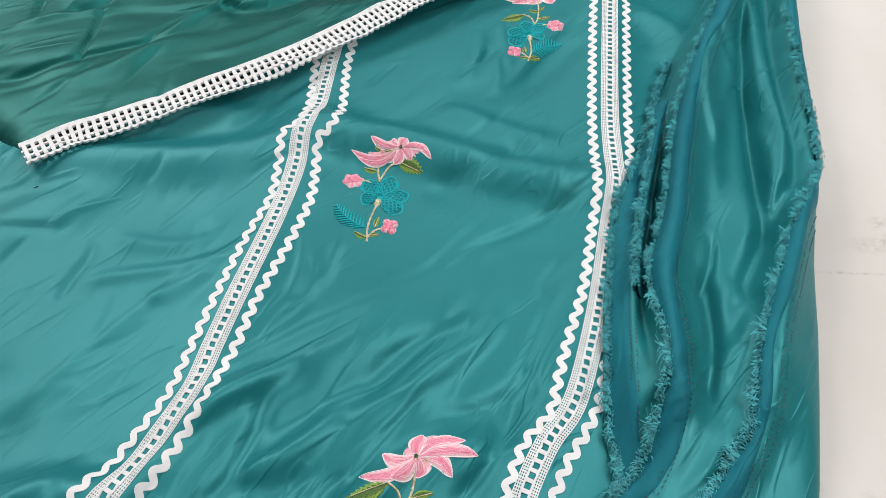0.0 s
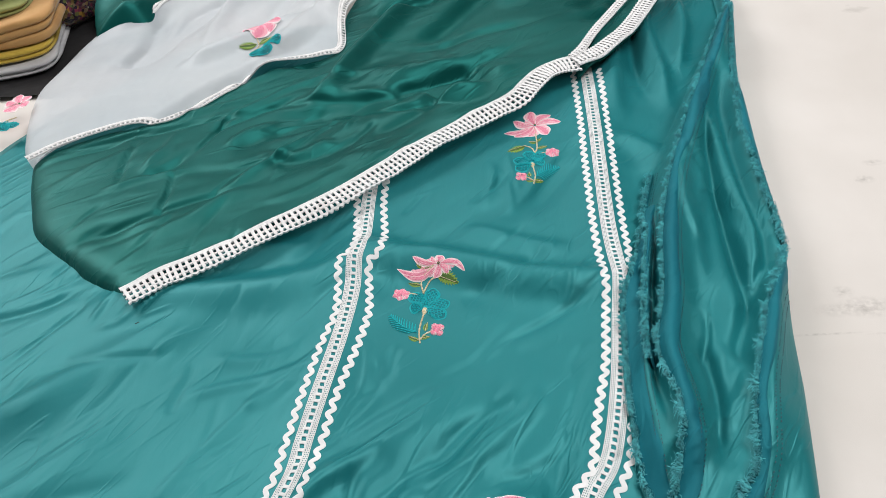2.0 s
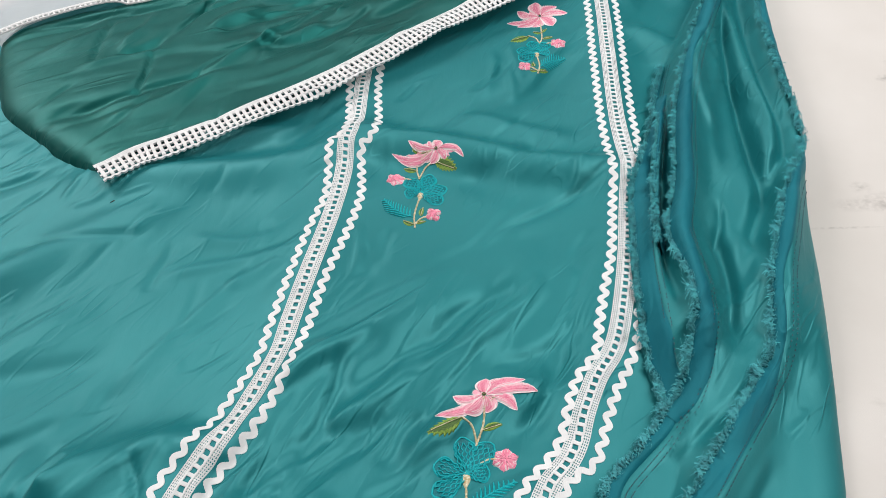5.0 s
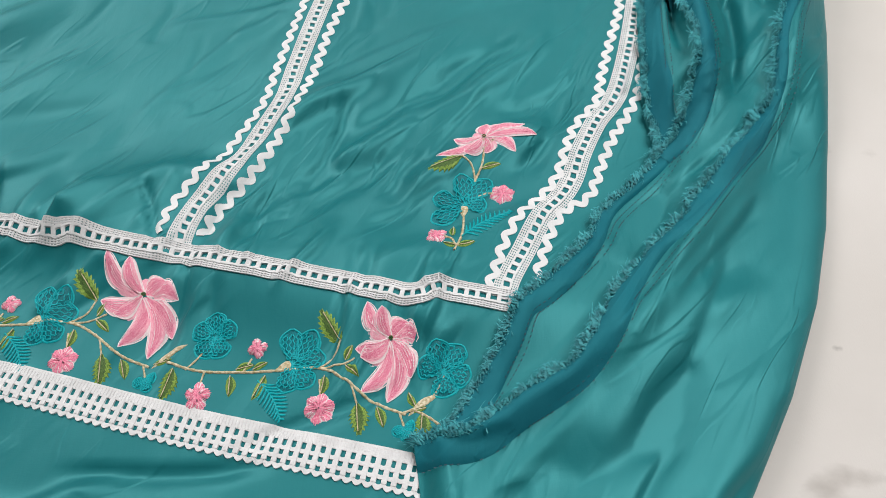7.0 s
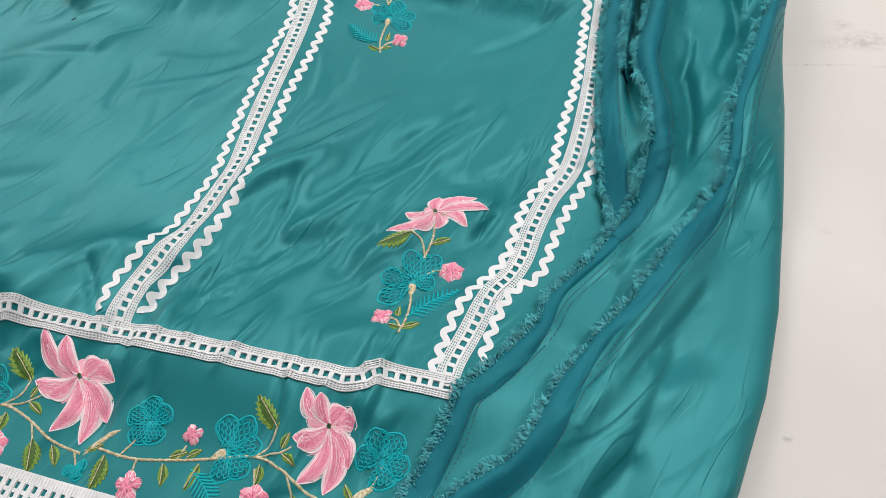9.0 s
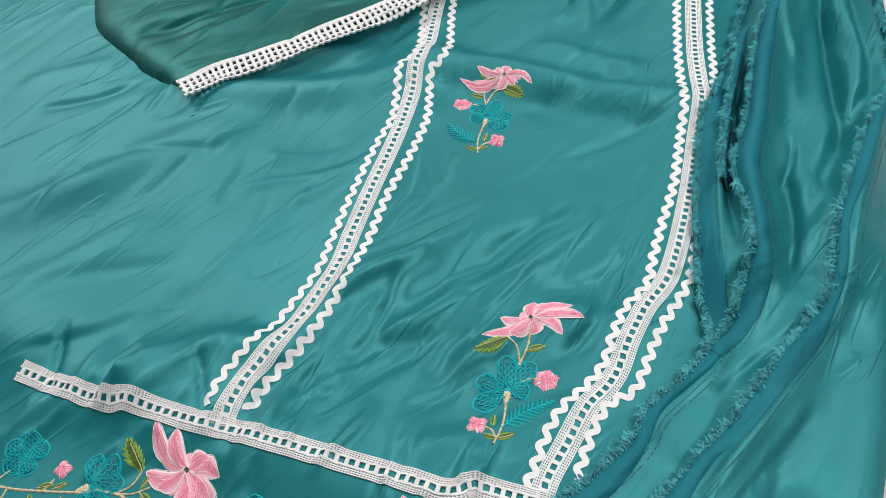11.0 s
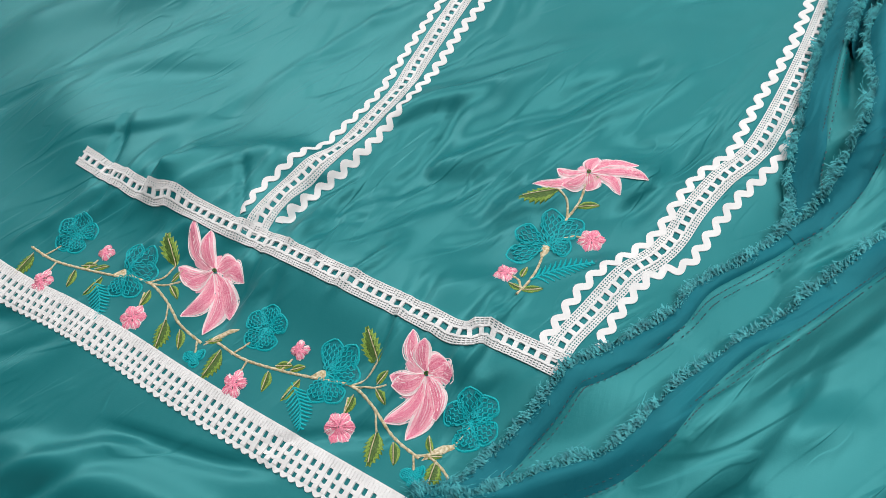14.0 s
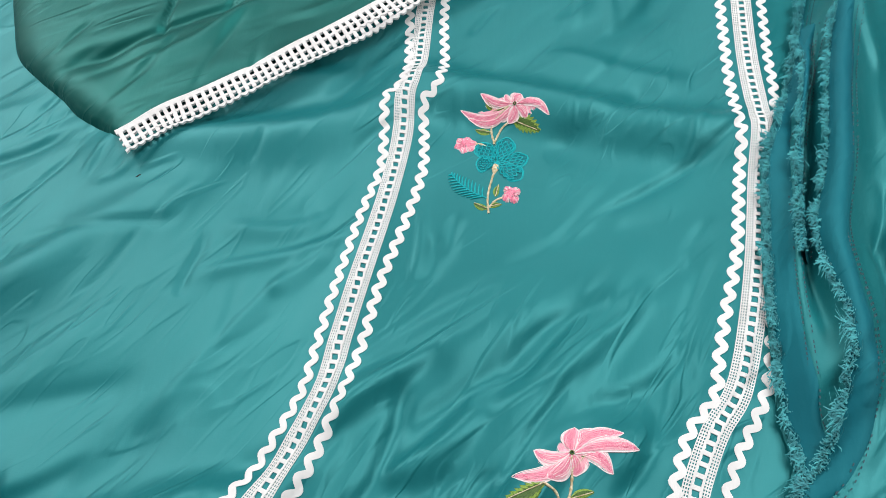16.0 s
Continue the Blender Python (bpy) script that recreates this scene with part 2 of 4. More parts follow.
FOLDS = [
    (-0.52, 0.545, -0.16, 0.615, 0.028, 0.013), (-0.22, 0.622, 0.16, 0.556, 0.026, 0.016), (-0.22, 0.575, 0.14, 0.520, 0.022, -0.004),
    (-0.23, 0.26, -0.08, 0.40, 0.020, 0.006), (-0.16, 0.24, 0.03, 0.42, 0.022, 0.006), (-0.28, 0.21, -0.16, 0.33, 0.018, 0.006),
    (-0.12, 0.215, 0.03, 0.27, 0.022, 0.010), (-0.42, 0.165, -0.27, 0.235, 0.020, 0.012), (-0.50, 0.17, -0.36, 0.28, 0.020, -0.006),
    (-0.70, 0.30, -0.50, 0.46, 0.025, 0.008), (-0.62, 0.25, -0.42, 0.36, 0.025, 0.006), (-0.60, 0.40, -0.36, 0.52, 0.03, 0.006),
    (0.23, 1.28, 0.21, 0.90, 0.020, 0.016), (0.32, 1.28, 0.27, 0.92, 0.016, 0.018), (0.28, 1.25, 0.25, 0.95, 0.010, -0.010), (0.38, 1.29, 0.33, 1.02, 0.014, 0.016), (0.20, 0.86, 0.24, 0.76, 0.02, 0.008),
    (-0.16, 0.13, 0.02, 0.17, 0.018, 0.006), (-0.45, -0.06, -0.20, -0.10, 0.02, 0.007),
]
FOLDS_SMALL = [
    (-0.02, 0.70, 0.00, 0.80, 0.006, 0.002), (0.01, 0.69, 0.02, 0.77, 0.006, 0.002), (-0.15, 0.42, -0.13, 0.47, 0.006, -0.002), (-0.16, 0.40, -0.15, 0.45, 0.006, -0.002),
    (0.05, 0.40, 0.08, 0.46, 0.007, -0.002), (-0.30, 0.40, -0.24, 0.43, 0.008, 0.003), (-0.35, 0.46, -0.25, 0.47, 0.010, 0.003), (-0.06, 0.66, 0.09, 0.62, 0.014, 0.004),
    (-0.40, 0.62, -0.25, 0.66, 0.02, 0.006), (-0.33, 0.10, -0.36, 0.14, 0.008, 0.003), (-0.10, 0.06, -0.08, 0.12, 0.012, 0.005), (-0.46, 0.16, -0.50, 0.10, 0.010, 0.003),
]


PUCKER = random.Random(4)
PUCKERS = []
for k in range(46):
    u = PUCKER.random()
    px, py = -0.50 + 0.44 * u, 0.165 - 0.085 * u
    py += PUCKER.choice((-0.045, -0.03, 0.03, 0.05)) + PUCKER.uniform(-0.008, 0.008)
    a, l = radians(PUCKER.gauss(72, 14)), PUCKER.uniform(0.02, 0.05)
    PUCKERS.append((px - l * math.cos(a), py - l * math.sin(a), px + l * math.cos(a), py + l * math.sin(a), PUCKER.uniform(0.003, 0.006), PUCKER.choice((-1, 1)) * PUCKER.uniform(0.0018, 0.0044)))
for k in range(44):
    px, py = PUCKER.uniform(-0.6, 0.1), PUCKER.uniform(0.22, 0.85)
    a, l = radians(PUCKER.gauss(58, 18)), PUCKER.uniform(0.02, 0.06)
    PUCKERS.append((px - l * math.cos(a), py - l * math.sin(a), px + l * math.cos(a), py + l * math.sin(a), PUCKER.uniform(0.0025, 0.005), PUCKER.choice((-1, -1, 1)) * PUCKER.uniform(0.0010, 0.0026)))


LONG = creases(21, 26, (-0.80, 0.10, 0.20, 0.80), 40, 13, (0.10, 0.24), (0.006, 0.016), (0.0020, 0.0046)) + creases(22, 12, (-0.55, -0.05, -0.20, 0.02), 30, 14, (0.10, 0.2), (0.006, 0.011), (0.003, 0.007)) + creases(23, 15, (-0.48, 0.02, 0.17, 0.36), 48, 11, (0.06, 0.17), (0.006, 0.012), (0.0035, 0.0065))


# middle lines of the two long laces
RIGHT = [(0.169, 1.034), (0.158, 0.883), (0.150, 0.790), (0.138, 0.648), (0.135, 0.565), (0.131, 0.530), (0.121, 0.478), (0.110, 0.420), (0.098, 0.368), (0.086, 0.325),
         (0.075, 0.298), (0.057, 0.272), (0.041, 0.238), (0.031, 0.210), (0.020, 0.191), (0.004, 0.171), (-0.014, 0.135), (-0.027, 0.108), (-0.033, 0.088)]
LEFT = [(-0.174, 0.770), (-0.178, 0.730), (-0.180, 0.660), (-0.183, 0.622), (-0.188, 0.600), (-0.190, 0.555), (-0.197, 0.500), (-0.204, 0.460), (-0.216, 0.400), (-0.225, 0.350),
        (-0.233, 0.303), (-0.257, 0.245), (-0.273, 0.210), (-0.288, 0.180), (-0.296, 0.152), (-0.297, 0.137)]
LEFT_X, RIGHT_X = np.array(LEFT[::-1]), np.array(RIGHT[::-1])


def rest(x, y):
    """Height of the kurta cloth."""
    x, y = np.asarray(x, float), np.asarray(y, float)
    z = 0.0105 + ridge(x, y, 0.08, 0.085, -0.66, 0.215, 0.055, 0.017)
    for lace, h in ((LEFT_X, 0.007), (RIGHT_X, 0.009)):
        z = z + h * np.exp(-(((x - edge(lace, y)) / 0.035) ** 2)) * np.clip((y - 0.12) / 0.12, 0, 1)
    for f in FOLDS + FOLDS_SMALL + PUCKERS + LONG:
        z = z + 1.15 * ridge(x, y, *f)
    u, v = turned(x, y, 38)
    z = z + 0.0042 * vnoise(u * 1.6 + 3, v * 4.6, 1) + 0.0006 * vnoise(u * 5, v * 26, 2)
    u, v = turned(x, y, 62)
    z = z + 0.0004 * vnoise(u * 12, v * 75, 3)
    return np.maximum(z, 0.002)


DRAPES = [
    (0.33, 1.10, 0.26, 0.62, 0.020, 0.010), (0.31, 0.86, 0.257, 0.46, 0.008, -0.015), (0.328, 0.86, 0.280, 0.50, 0.012, 0.010), (0.27, 0.75, 0.22, 0.50, 0.014, 0.006), (0.205, 0.43, 0.182, 0.30, 0.007, -0.009),
    (0.225, 0.42, 0.20, 0.32, 0.012, 0.007), (0.215, 0.47, 0.19, 0.40, 0.005, -0.004), (0.16, 0.30, 0.07, 0.14, 0.014, -0.006), (0.20, 0.30, 0.11, 0.17, 0.016, 0.006),
    (0.20, 0.20, 0.02, 0.03, 0.018, 0.007), (0.16, 0.10, 0.00, -0.04, 0.022, 0.008), (0.10, 0.02, -0.04, -0.10, 0.018, -0.006), (0.42, 1.22, 0.36, 0.80, 0.014, 0.010),
]


STREAKS = creases(31, 26, (-0.05, 0.24, -0.20, 0.30), 50, 9, (0.08, 0.20), (0.005, 0.012), (0.003, 0.0075)) + creases(32, 18, (0.12, 0.38, 0.30, 1.1), 82, 9, (0.10, 0.26), (0.005, 0.012), (0.002, 0.006))


def swell(v, a, b):
    k = np.clip((v - a) / (b - a), 0, 1)
    return k * k * (3 - 2 * k)


def flap(x, y):
    """Height of the side panel that lies over the kurta's edge, bunched up along its seams."""
    x, y = np.asarray(x, float), np.asarray(y, float)
    mid, over, outer = edge(MID_X, y), edge(OVER_X, y), edge(OUT_X, y)
    upper = swell(y, 0.22, 0.34)
    z = 0.024 + 0.012 * upper
    z = z + 0.026 * upper * np.exp(-(((x - over - 0.012) / 0.020) ** 2)) - 0.018 * swell(y, 0.30, 0.40) * (1 - swell(y, 0.60, 0.70)) * np.exp(-(((x - over + 0.007) / 0.0065) ** 2))
    z = z + 0.012 * swell(y, 0.36, 0.44) * (1 - swell(y, 0.66, 0.74)) * np.exp(-(((x - mid - 0.003) / 0.006) ** 2))
    z = z + (0.010 + 0.008 * upper) * np.exp(-(((x - outer - 0.012) / 0.018) ** 2)) - 0.012 * swell(y, 0.30, 0.45) * (1 - swell(y, 0.75, 1.0)) * np.exp(-(((x - outer + 0.018) / 0.011) ** 2))
    for f in DRAPES:
        z = z + 1.3 * ridge(x, y, *f)
    for f in STREAKS:
        z = z + ridge(x, y, *f)
    slope = np.interp(y, [-0.1, 0.15, 0.35, 0.6], [48, 52, 72, 80])
    u = x * np.cos(np.radians(slope)) + y * np.sin(np.radians(slope))
    v = -x * np.sin(np.radians(slope)) + y * np.cos(np.radians(slope))
    z = z + 0.005 * vnoise(u * 3, v * 14, 11) + 0.0014 * vnoise(u * 6, v * 40, 12)
    out, inn = edge(OUTER, y) - x, x - edge(FLAP, y)
    roll = np.sqrt(np.clip(out / 0.035, 0, 1) * (2 - np.clip(out / 0.035, 0, 1)))
    inner = swell(inn, 0.0, 0.024)
    low = rest(x, y) + 0.004
    z = np.maximum(z, low + 0.002)
    z = low * (1 - inner) + z * inner
    return 0.002 + (z - 0.002) * roll


RUMPLES = creases(41, 80, (-0.70, 0.05, 0.58, 1.15), 22, 13, (0.08, 0.28), (0.005, 0.016), (0.003, 0.009)) + creases(42, 30, (-0.60, 0.0, 0.6, 1.1), 60, 20, (0.04, 0.14), (0.003, 0.008), (0.002, 0.006))
SWEEPS = creases(43, 30, (-0.20, 0.33, 0.98, 1.75), 42, 13, (0.16, 0.40), (0.014, 0.030), (0.014, 0.034)) + creases(44, 12, (-0.15, 0.10, 0.86, 1.10), 20, 16, (0.10, 0.24), (0.012, 0.022), (0.008, 0.016))


# edge of the stole across the kurta
HEM = [(-0.480, 0.572), (-0.440, 0.602), (-0.408, 0.620), (-0.345, 0.658), (-0.277, 0.700), (-0.206, 0.749), (-0.129, 0.814), (-0.063, 0.865), (-0.001, 0.906), (0.030, 0.929), (0.054, 0.963),
       (0.083, 0.996), (0.115, 1.014), (0.150, 1.024), (0.184, 1.069), (0.256, 1.172), (0.307, 1.265)]
HEM_X, HEM_Y = np.array(HEM).T


def dupatta_top(x, y):
    """Height of the stole's green border."""
    x, y = np.asarray(x, float), np.asarray(y, float)
    u, v = turned(x, y, 22)
    z = 0.028 + 0.005 * vnoise(u * 2, v * 8, 21) + 0.0012 * vnoise(u * 6, v * 50, 22) + 0.014 * np.clip((x + 0.35) / 0.35, 0, 1)
    inside = swell(y - np.interp(x, HEM_X, HEM_Y), 0.02, 0.12)
    for f in RUMPLES:
        z = z + (0.35 + 0.65 * inside) * ridge(x, y, *f)
    for f in SWEEPS:
        z = z + (0.12 + 0.88 * inside) * ridge(x, y, *f)
    return np.maximum(z, rest(x, y) + 0.004)


# ---- room and support ----
WALLPAINT = vary(material("wall_paint", (0.5, 0.49, 0.47), 0.8), (0.46, 0.45, 0.44), (0.52, 0.51, 0.50), 3)[0]


def slab(name, x0, x1, y0, y1, z0, z1, mat):
    g = Geo()
    v = [(x, y, z) for x in (x0, x1) for y in (y0, y1) for z in (z0, z1)]
    g.add(v, [(0, 1, 3, 2), (4, 6, 7, 5), (0, 4, 5, 1), (2, 3, 7, 6), (0, 2, 6, 4), (1, 5, 7, 3)])
    return tagged(g.make(name, mat, smooth=False), kind="structure")


FLOORMAT = vary(material("dark_floor", (0.02, 0.018, 0.02), 0.5), (0.012, 0.011, 0.012), (0.03, 0.027, 0.028), 8)[0]
tagged(slab("floor", -4, 4, -3.5, 5, -0.45, -0.35, FLOORMAT), "dark plain floor below the display platform")
tagged(slab("wall_north", -4, 4, 5, 5.1, -0.45, 2.8, WALLPAINT), "plain light grey wall")
tagged(slab("wall_south", -4, 4, -3.6, -3.5, -0.45, 2.8, WALLPAINT), "plain light grey wall")
tagged(slab("wall_west", -4.1, -4, -3.5, 5, -0.45, 2.8, WALLPAINT), "plain light grey wall")
tagged(slab("wall_east", 4, 4.1, -3.5, 5, -0.45, 2.8, WALLPAINT), "plain light grey wall")
tagged(slab("ceiling", -4, 4, -3.5, 5, 2.8, 2.9, WALLPAINT), "plain light grey ceiling")

# cream cover of the platform
cover = vary(material("cream_cotton_cover", (0.74, 0.69, 0.64), 0.85, 0.1), (0.60, 0.567, 0.53), (0.66, 0.628, 0.595), 3.5, (1, 1, 1), 0, 5.0)
m, nodes, links, b = cover
stain = noise_node(nodes, links, 7.0, 6.0, (1, 1.6, 1), 10)
spots, mixer = nodes.new("ShaderNodeValToRGB"), nodes.new("ShaderNodeMixRGB")
spots.color_ramp.elements[0].position, spots.color_ramp.elements[1].position = 0.66, 0.76
mixer.inputs[2].default_value = (0.42, 0.39, 0.36, 1)
base_link = b.inputs["Base Color"].links[0].from_socket
links.new(stain.outputs["Fac"], spots.inputs[0])
links.new(spots.outputs[0], mixer.inputs[0])
links.new(base_link, mixer.inputs[1])
links.new(mixer.outputs[0], b.inputs["Base Color"])
for sx, sy, rx, ry, dark in ((0.409, 0.497, 0.022, 0.012, 0.55), (0.392, 0.522, 0.010, 0.007, 0.45), (0.372, 0.495, 0.016, 0.008, 0.35), (0.504, 0.725, 0.010, 0.006, 0.7), (0.530, 0.760, 0.012, 0.005, 0.4),
                             (0.580, 1.299, 0.008, 0.010, 0.7), (0.223, 0.058, 0.003, 0.002, 0.8), (0.345, 0.600, 0.010, 0.007, 0.3), (0.46, 0.455, 0.05, 0.0016, 0.6), (0.345, 0.458, 0.035, 0.0014, 0.5)):
    # single smudges, and thin darker lines along the fold of the sheet
    co, mp, grad, grain = nodes.new("ShaderNodeTexCoord"), nodes.new("ShaderNodeMapping"), nodes.new("ShaderNodeTexGradient"), noise_node(nodes, links, 160.0, 4.0)
    mp.vector_type, grad.gradient_type = "TEXTURE", "SPHERICAL"
    mp.inputs["Location"].default_value, mp.inputs["Scale"].default_value = (sx, sy, 0), (1.6 * rx, 1.6 * ry, 1)
    mul, mix = nodes.new("ShaderNodeMath"), nodes.new("ShaderNodeMixRGB")
    mul.operation, mul.use_clamp = "MULTIPLY_ADD", True
    mul.inputs[1].default_value, mul.inputs[2].default_value = 3.0 * dark, -1.0 * dark
    prod = nodes.new("ShaderNodeMath")
    prod.operation = "MULTIPLY"
    links.new(co.outputs["Object"], mp.inputs[0])
    links.new(mp.outputs[0], grad.inputs[0])
    links.new(grain.outputs["Fac"], mul.inputs[0])
    links.new(grad.outputs["Fac"], prod.inputs[0])
    links.new(mul.outputs[0], prod.inputs[1])
    links.new(prod.outputs[0], mix.inputs[0])
    links.new(b.inputs["Base Color"].links[0].from_socket, mix.inputs[1])
    mix.inputs[2].default_value = (0.22, 0.20, 0.185, 1)
    links.new(mix.outputs[0], b.inputs["Base Color"])
relief(cover, [(1100, (1, 0.3, 1), 0, 0.15, 0.0005), (14, (1, 0.4, 1), 80, 0.12, 0.004)])
COVER = cover[0]
g = Geo()
xs, ys = np.linspace(-2.3, 2.6, 220), np.linspace(-1.2, 3.2, 200)
X, Y = np.meshgrid(xs, ys)
Z = 0.0012 * vnoise(X * 3, Y * 6, 31) - 0.002
Z = Z + 0.004 * np.exp(-(((Y - 0.449 + 0.06 * (X - 0.4)) / 0.012) ** 2)) * (X > 0.1)
pts = np.dstack([X, Y, Z])
g.grid(pts)
skirt = np.array([[(x, y, z - d) for x, y, z in pts[:, 0]] for d in (0, 0.36)])
g.grid(skirt)
tagged(g.make("platform_cover", COVER), "cream cotton sheet over the display platform, smudged", kind="structure")

# ---- the kurta ----
kurta = tagged(new("kurta_panel"), "teal silk kurta front with white lace and embroidery, spread flat", "unstitched garment")
g = Geo()
ys = np.arange(-0.34, 1.30, 0.004)
us = np.linspace(0, 1, 330)
Y = np.repeat(ys[:, None], len(us), 1)
start = np.interp(Y, [0.6, 0.71, 0.95, 1.3], [-0.97, -0.93, -0.79, -0.53]) + 0.008 * np.sin(Y * 23)
X = start + (np.maximum(edge(OUTER, Y) - 0.03, edge(FLAP, Y) + 0.012) - start) * us
left = np.clip((X - start) / 0.03, 0, 1)
top = np.sqrt(np.clip((1.297 + 0.03 * np.clip((X - 0.33) / 0.1, -1, 1) - Y) / 0.03, 0, 1)) * (0.7 + 0.3 * us) + 0.3 * (1 - us)
g.grid(np.dstack([X, Y, rest(X, Y) * left * np.clip(top, 0, 1) + 0.001]))
g.make("cloth", TEAL, kurta)

panel = tagged(new("side_panel"), "teal silk side panel with frayed seam edges lying over the kurta", "fabric panel")
g = Geo()
ys = np.arange(-0.30, 1.325, 0.004)
us = np.linspace(0, 1, 110)
Y = np.repeat(ys[:, None], len(us), 1)
X = edge(FLAP, Y) + (edge(OUTER, Y) - edge(FLAP, Y)) * us
g.grid(np.dstack([X, Y, flap(X, Y)]))
g.make("cloth", TEAL, panel)

# ---- lace and braid ----
def net(geo, at, curve, a, b, lift):
    """Woven edge of a lace band: fine threads along and across with pores between."""
    p, t, n = curve
    for o in np.linspace(a, b, 4):
        ribbon(geo, at, curve, o - 0.0004, o + 0.0004, lift + 0.0006, 0.0005, 2)
    rungs(geo, at, curve, a, b, lift + 0.0005, 0.0025, 0.0011, 0.0005)


def rungs(geo, at, curve, a, b, lift, pitch, width, thick=0.0010, wobble=0.0):
    p, t, n = curve
    s = np.r_[0, np.cumsum(np.hypot(*np.diff(p, axis=0).T))]
    d = np.arange(pitch / 2, s[-1], pitch)
    d = d + wobble * np.array([random.uniform(-1, 1) for _ in d])
    c = np.column_stack([np.interp(d, s, p[:, k]) for k in (0, 1)])
    tt = np.column_stack([np.interp(d, s, t[:, k]) for k in (0, 1)])
    nn = np.column_stack([-tt[:, 1], tt[:, 0]])
    q = np.stack([c + nn * o + tt * w for o in (a, (a + b) / 2, b) for w in (-width / 2, width / 2)], 1)
    z = at(q[..., 0], q[..., 1]) + lift
    both = np.concatenate([np.dstack([q, z + thick]), np.dstack([q, z - 0.0004])], 1)
    faces = np.array([(0, 1, 3, 2), (2, 3, 5, 4), (0, 2, 8, 6), (2, 4, 10, 8), (1, 7, 9, 3), (3, 9, 11, 5)])
    geo.add(both.reshape(-1, 3), (faces[None] + 12 * np.arange(len(d))[:, None, None]).reshape(-1, 4).tolist())


def lace_band(name, at, points, parent, lift=0.0006, label=""):
    """Insertion lace two centimetres wide: woven edges and a ladder of square holes."""
    curve = line(points, 0.004)
    g = Geo()
    net(g, at, curve, 0.0040, 0.0092, lift)
    net(g, at, curve, -0.0092, -0.0040, lift)
    body = g.make(name, LACE, parent, label, False)
    g = Geo()
    for side in (-1, 1):
        s = np.arange(len(curve[0])) * 0.004
        wave = 0.0005 * np.sin(s / 0.0085 * 2 * np.pi)
        ribbon(g, at, curve, side * 0.0034 - 0.0009 + wave, side * 0.0034 + 0.0009 + wave, lift + 0.0003, 0.0014, 2)
    rungs(g, at, curve, -0.0034, 0.0034, lift + 0.0002, 0.0085, 0.0034, 0.0014, 0.0003)
    g.make("ladder", LACE, body, "", False)
    return body


def crochet_band(name, at, points, parent, width=0.032, lift=0.0008, label="", solid=0.30, rows=3, step=0.0074):
    """Crochet border: dense ribbed head, rows of holes and a scalloped edge. The points run along the head."""
    curve = line(points, step / 6)
    s = np.arange(len(curve[0])) * step / 6
    head = width * solid
    g = Geo()
    ribbon(g, at, curve, -head, 0.0, lift, 0.0012, 4)
    rungs(g, at, curve, -head, -0.001, lift + 0.0008, 0.0026, 0.0016, 0.0009)
    body = g.make(name, LACE, parent, label, False)
    g = Geo()
    rungs(g, at, curve, -width + 0.0025, -head + 0.001, lift + 0.0006, step, step * 0.52, 0.0016, 0.0003)
    gap = (width - head) / rows
    for k in range(1, rows + 1):
        scallop = 0.0022 * np.abs(np.cos(s / step * np.pi)) * (1.0 if k < rows else 1.2)
        half = 0.0015 if k < rows else 0.0019
        mid = -head - gap * k + 0.0022 - scallop
        ribbon(g, at, curve, mid - half, mid + half, lift + 0.0003, 0.0014, 2)
    g.make("mesh_edge", LACE, body, "", False)
    return body


def rickrack(at, points, parent, lift=0.0012, period=0.0150):
    """White wavy braid."""
    p, t, n = line(points, 0.0012)
    s = np.arange(len(p)) * 0.0012
    wave = 0.0027 * np.sin(s / period * 2 * np.pi)
    q = p + n * wave[:, None]
    tan = np.gradient(q, axis=0)
    tan /= np.hypot(*tan.T)[:, None]
    curve = (q, tan, np.column_stack([-tan[:, 1], tan[:, 0]]))
    g = Geo()
    ribbon(g, at, curve, -0.0027, 0.0027, lift - 0.0004, 0.0009, 4)
    return g.make("wavy_braid", RICK, parent, "white zigzag braid sewn on the silk", False)


ACROSS = [(-0.503, 0.180), (-0.410, 0.153), (-0.382, 0.152), (-0.323, 0.138), (-0.293, 0.134), (-0.198, 0.113), (-0.147, 0.102), (-0.101, 0.090), (-0.082, 0.095),
          (-0.054, 0.091), (-0.026, 0.085)]
lace_band("lace_band", rest, RIGHT, kurta, label="white insertion lace with a ladder of holes")
lace_band("lace_band", rest, LEFT, kurta, label="white insertion lace with a ladder of holes")
lace_band("lace_band", rest, ACROSS, kurta, 0.0018, label="white insertion lace across the panel")
rickrack(rest, [(-0.193, 0.760), (-0.194, 0.720), (-0.190, 0.645), (-0.196, 0.613), (-0.207, 0.601), (-0.207, 0.555), (-0.208, 0.520), (-0.221, 0.472), (-0.235, 0.400), (-0.244, 0.348),
                (-0.252, 0.302), (-0.275, 0.250), (-0.294, 0.210), (-0.309, 0.181), (-0.315, 0.152)], kurta)
rickrack(rest, [(-0.155, 0.770), (-0.157, 0.720), (-0.153, 0.645), (-0.157, 0.612), (-0.170, 0.594), (-0.169, 0.555), (-0.168, 0.520), (-0.178, 0.470), (-0.197, 0.400), (-0.206, 0.348),
                (-0.216, 0.302), (-0.233, 0.250), (-0.253, 0.210), (-0.270, 0.181), (-0.280, 0.152)], kurta)
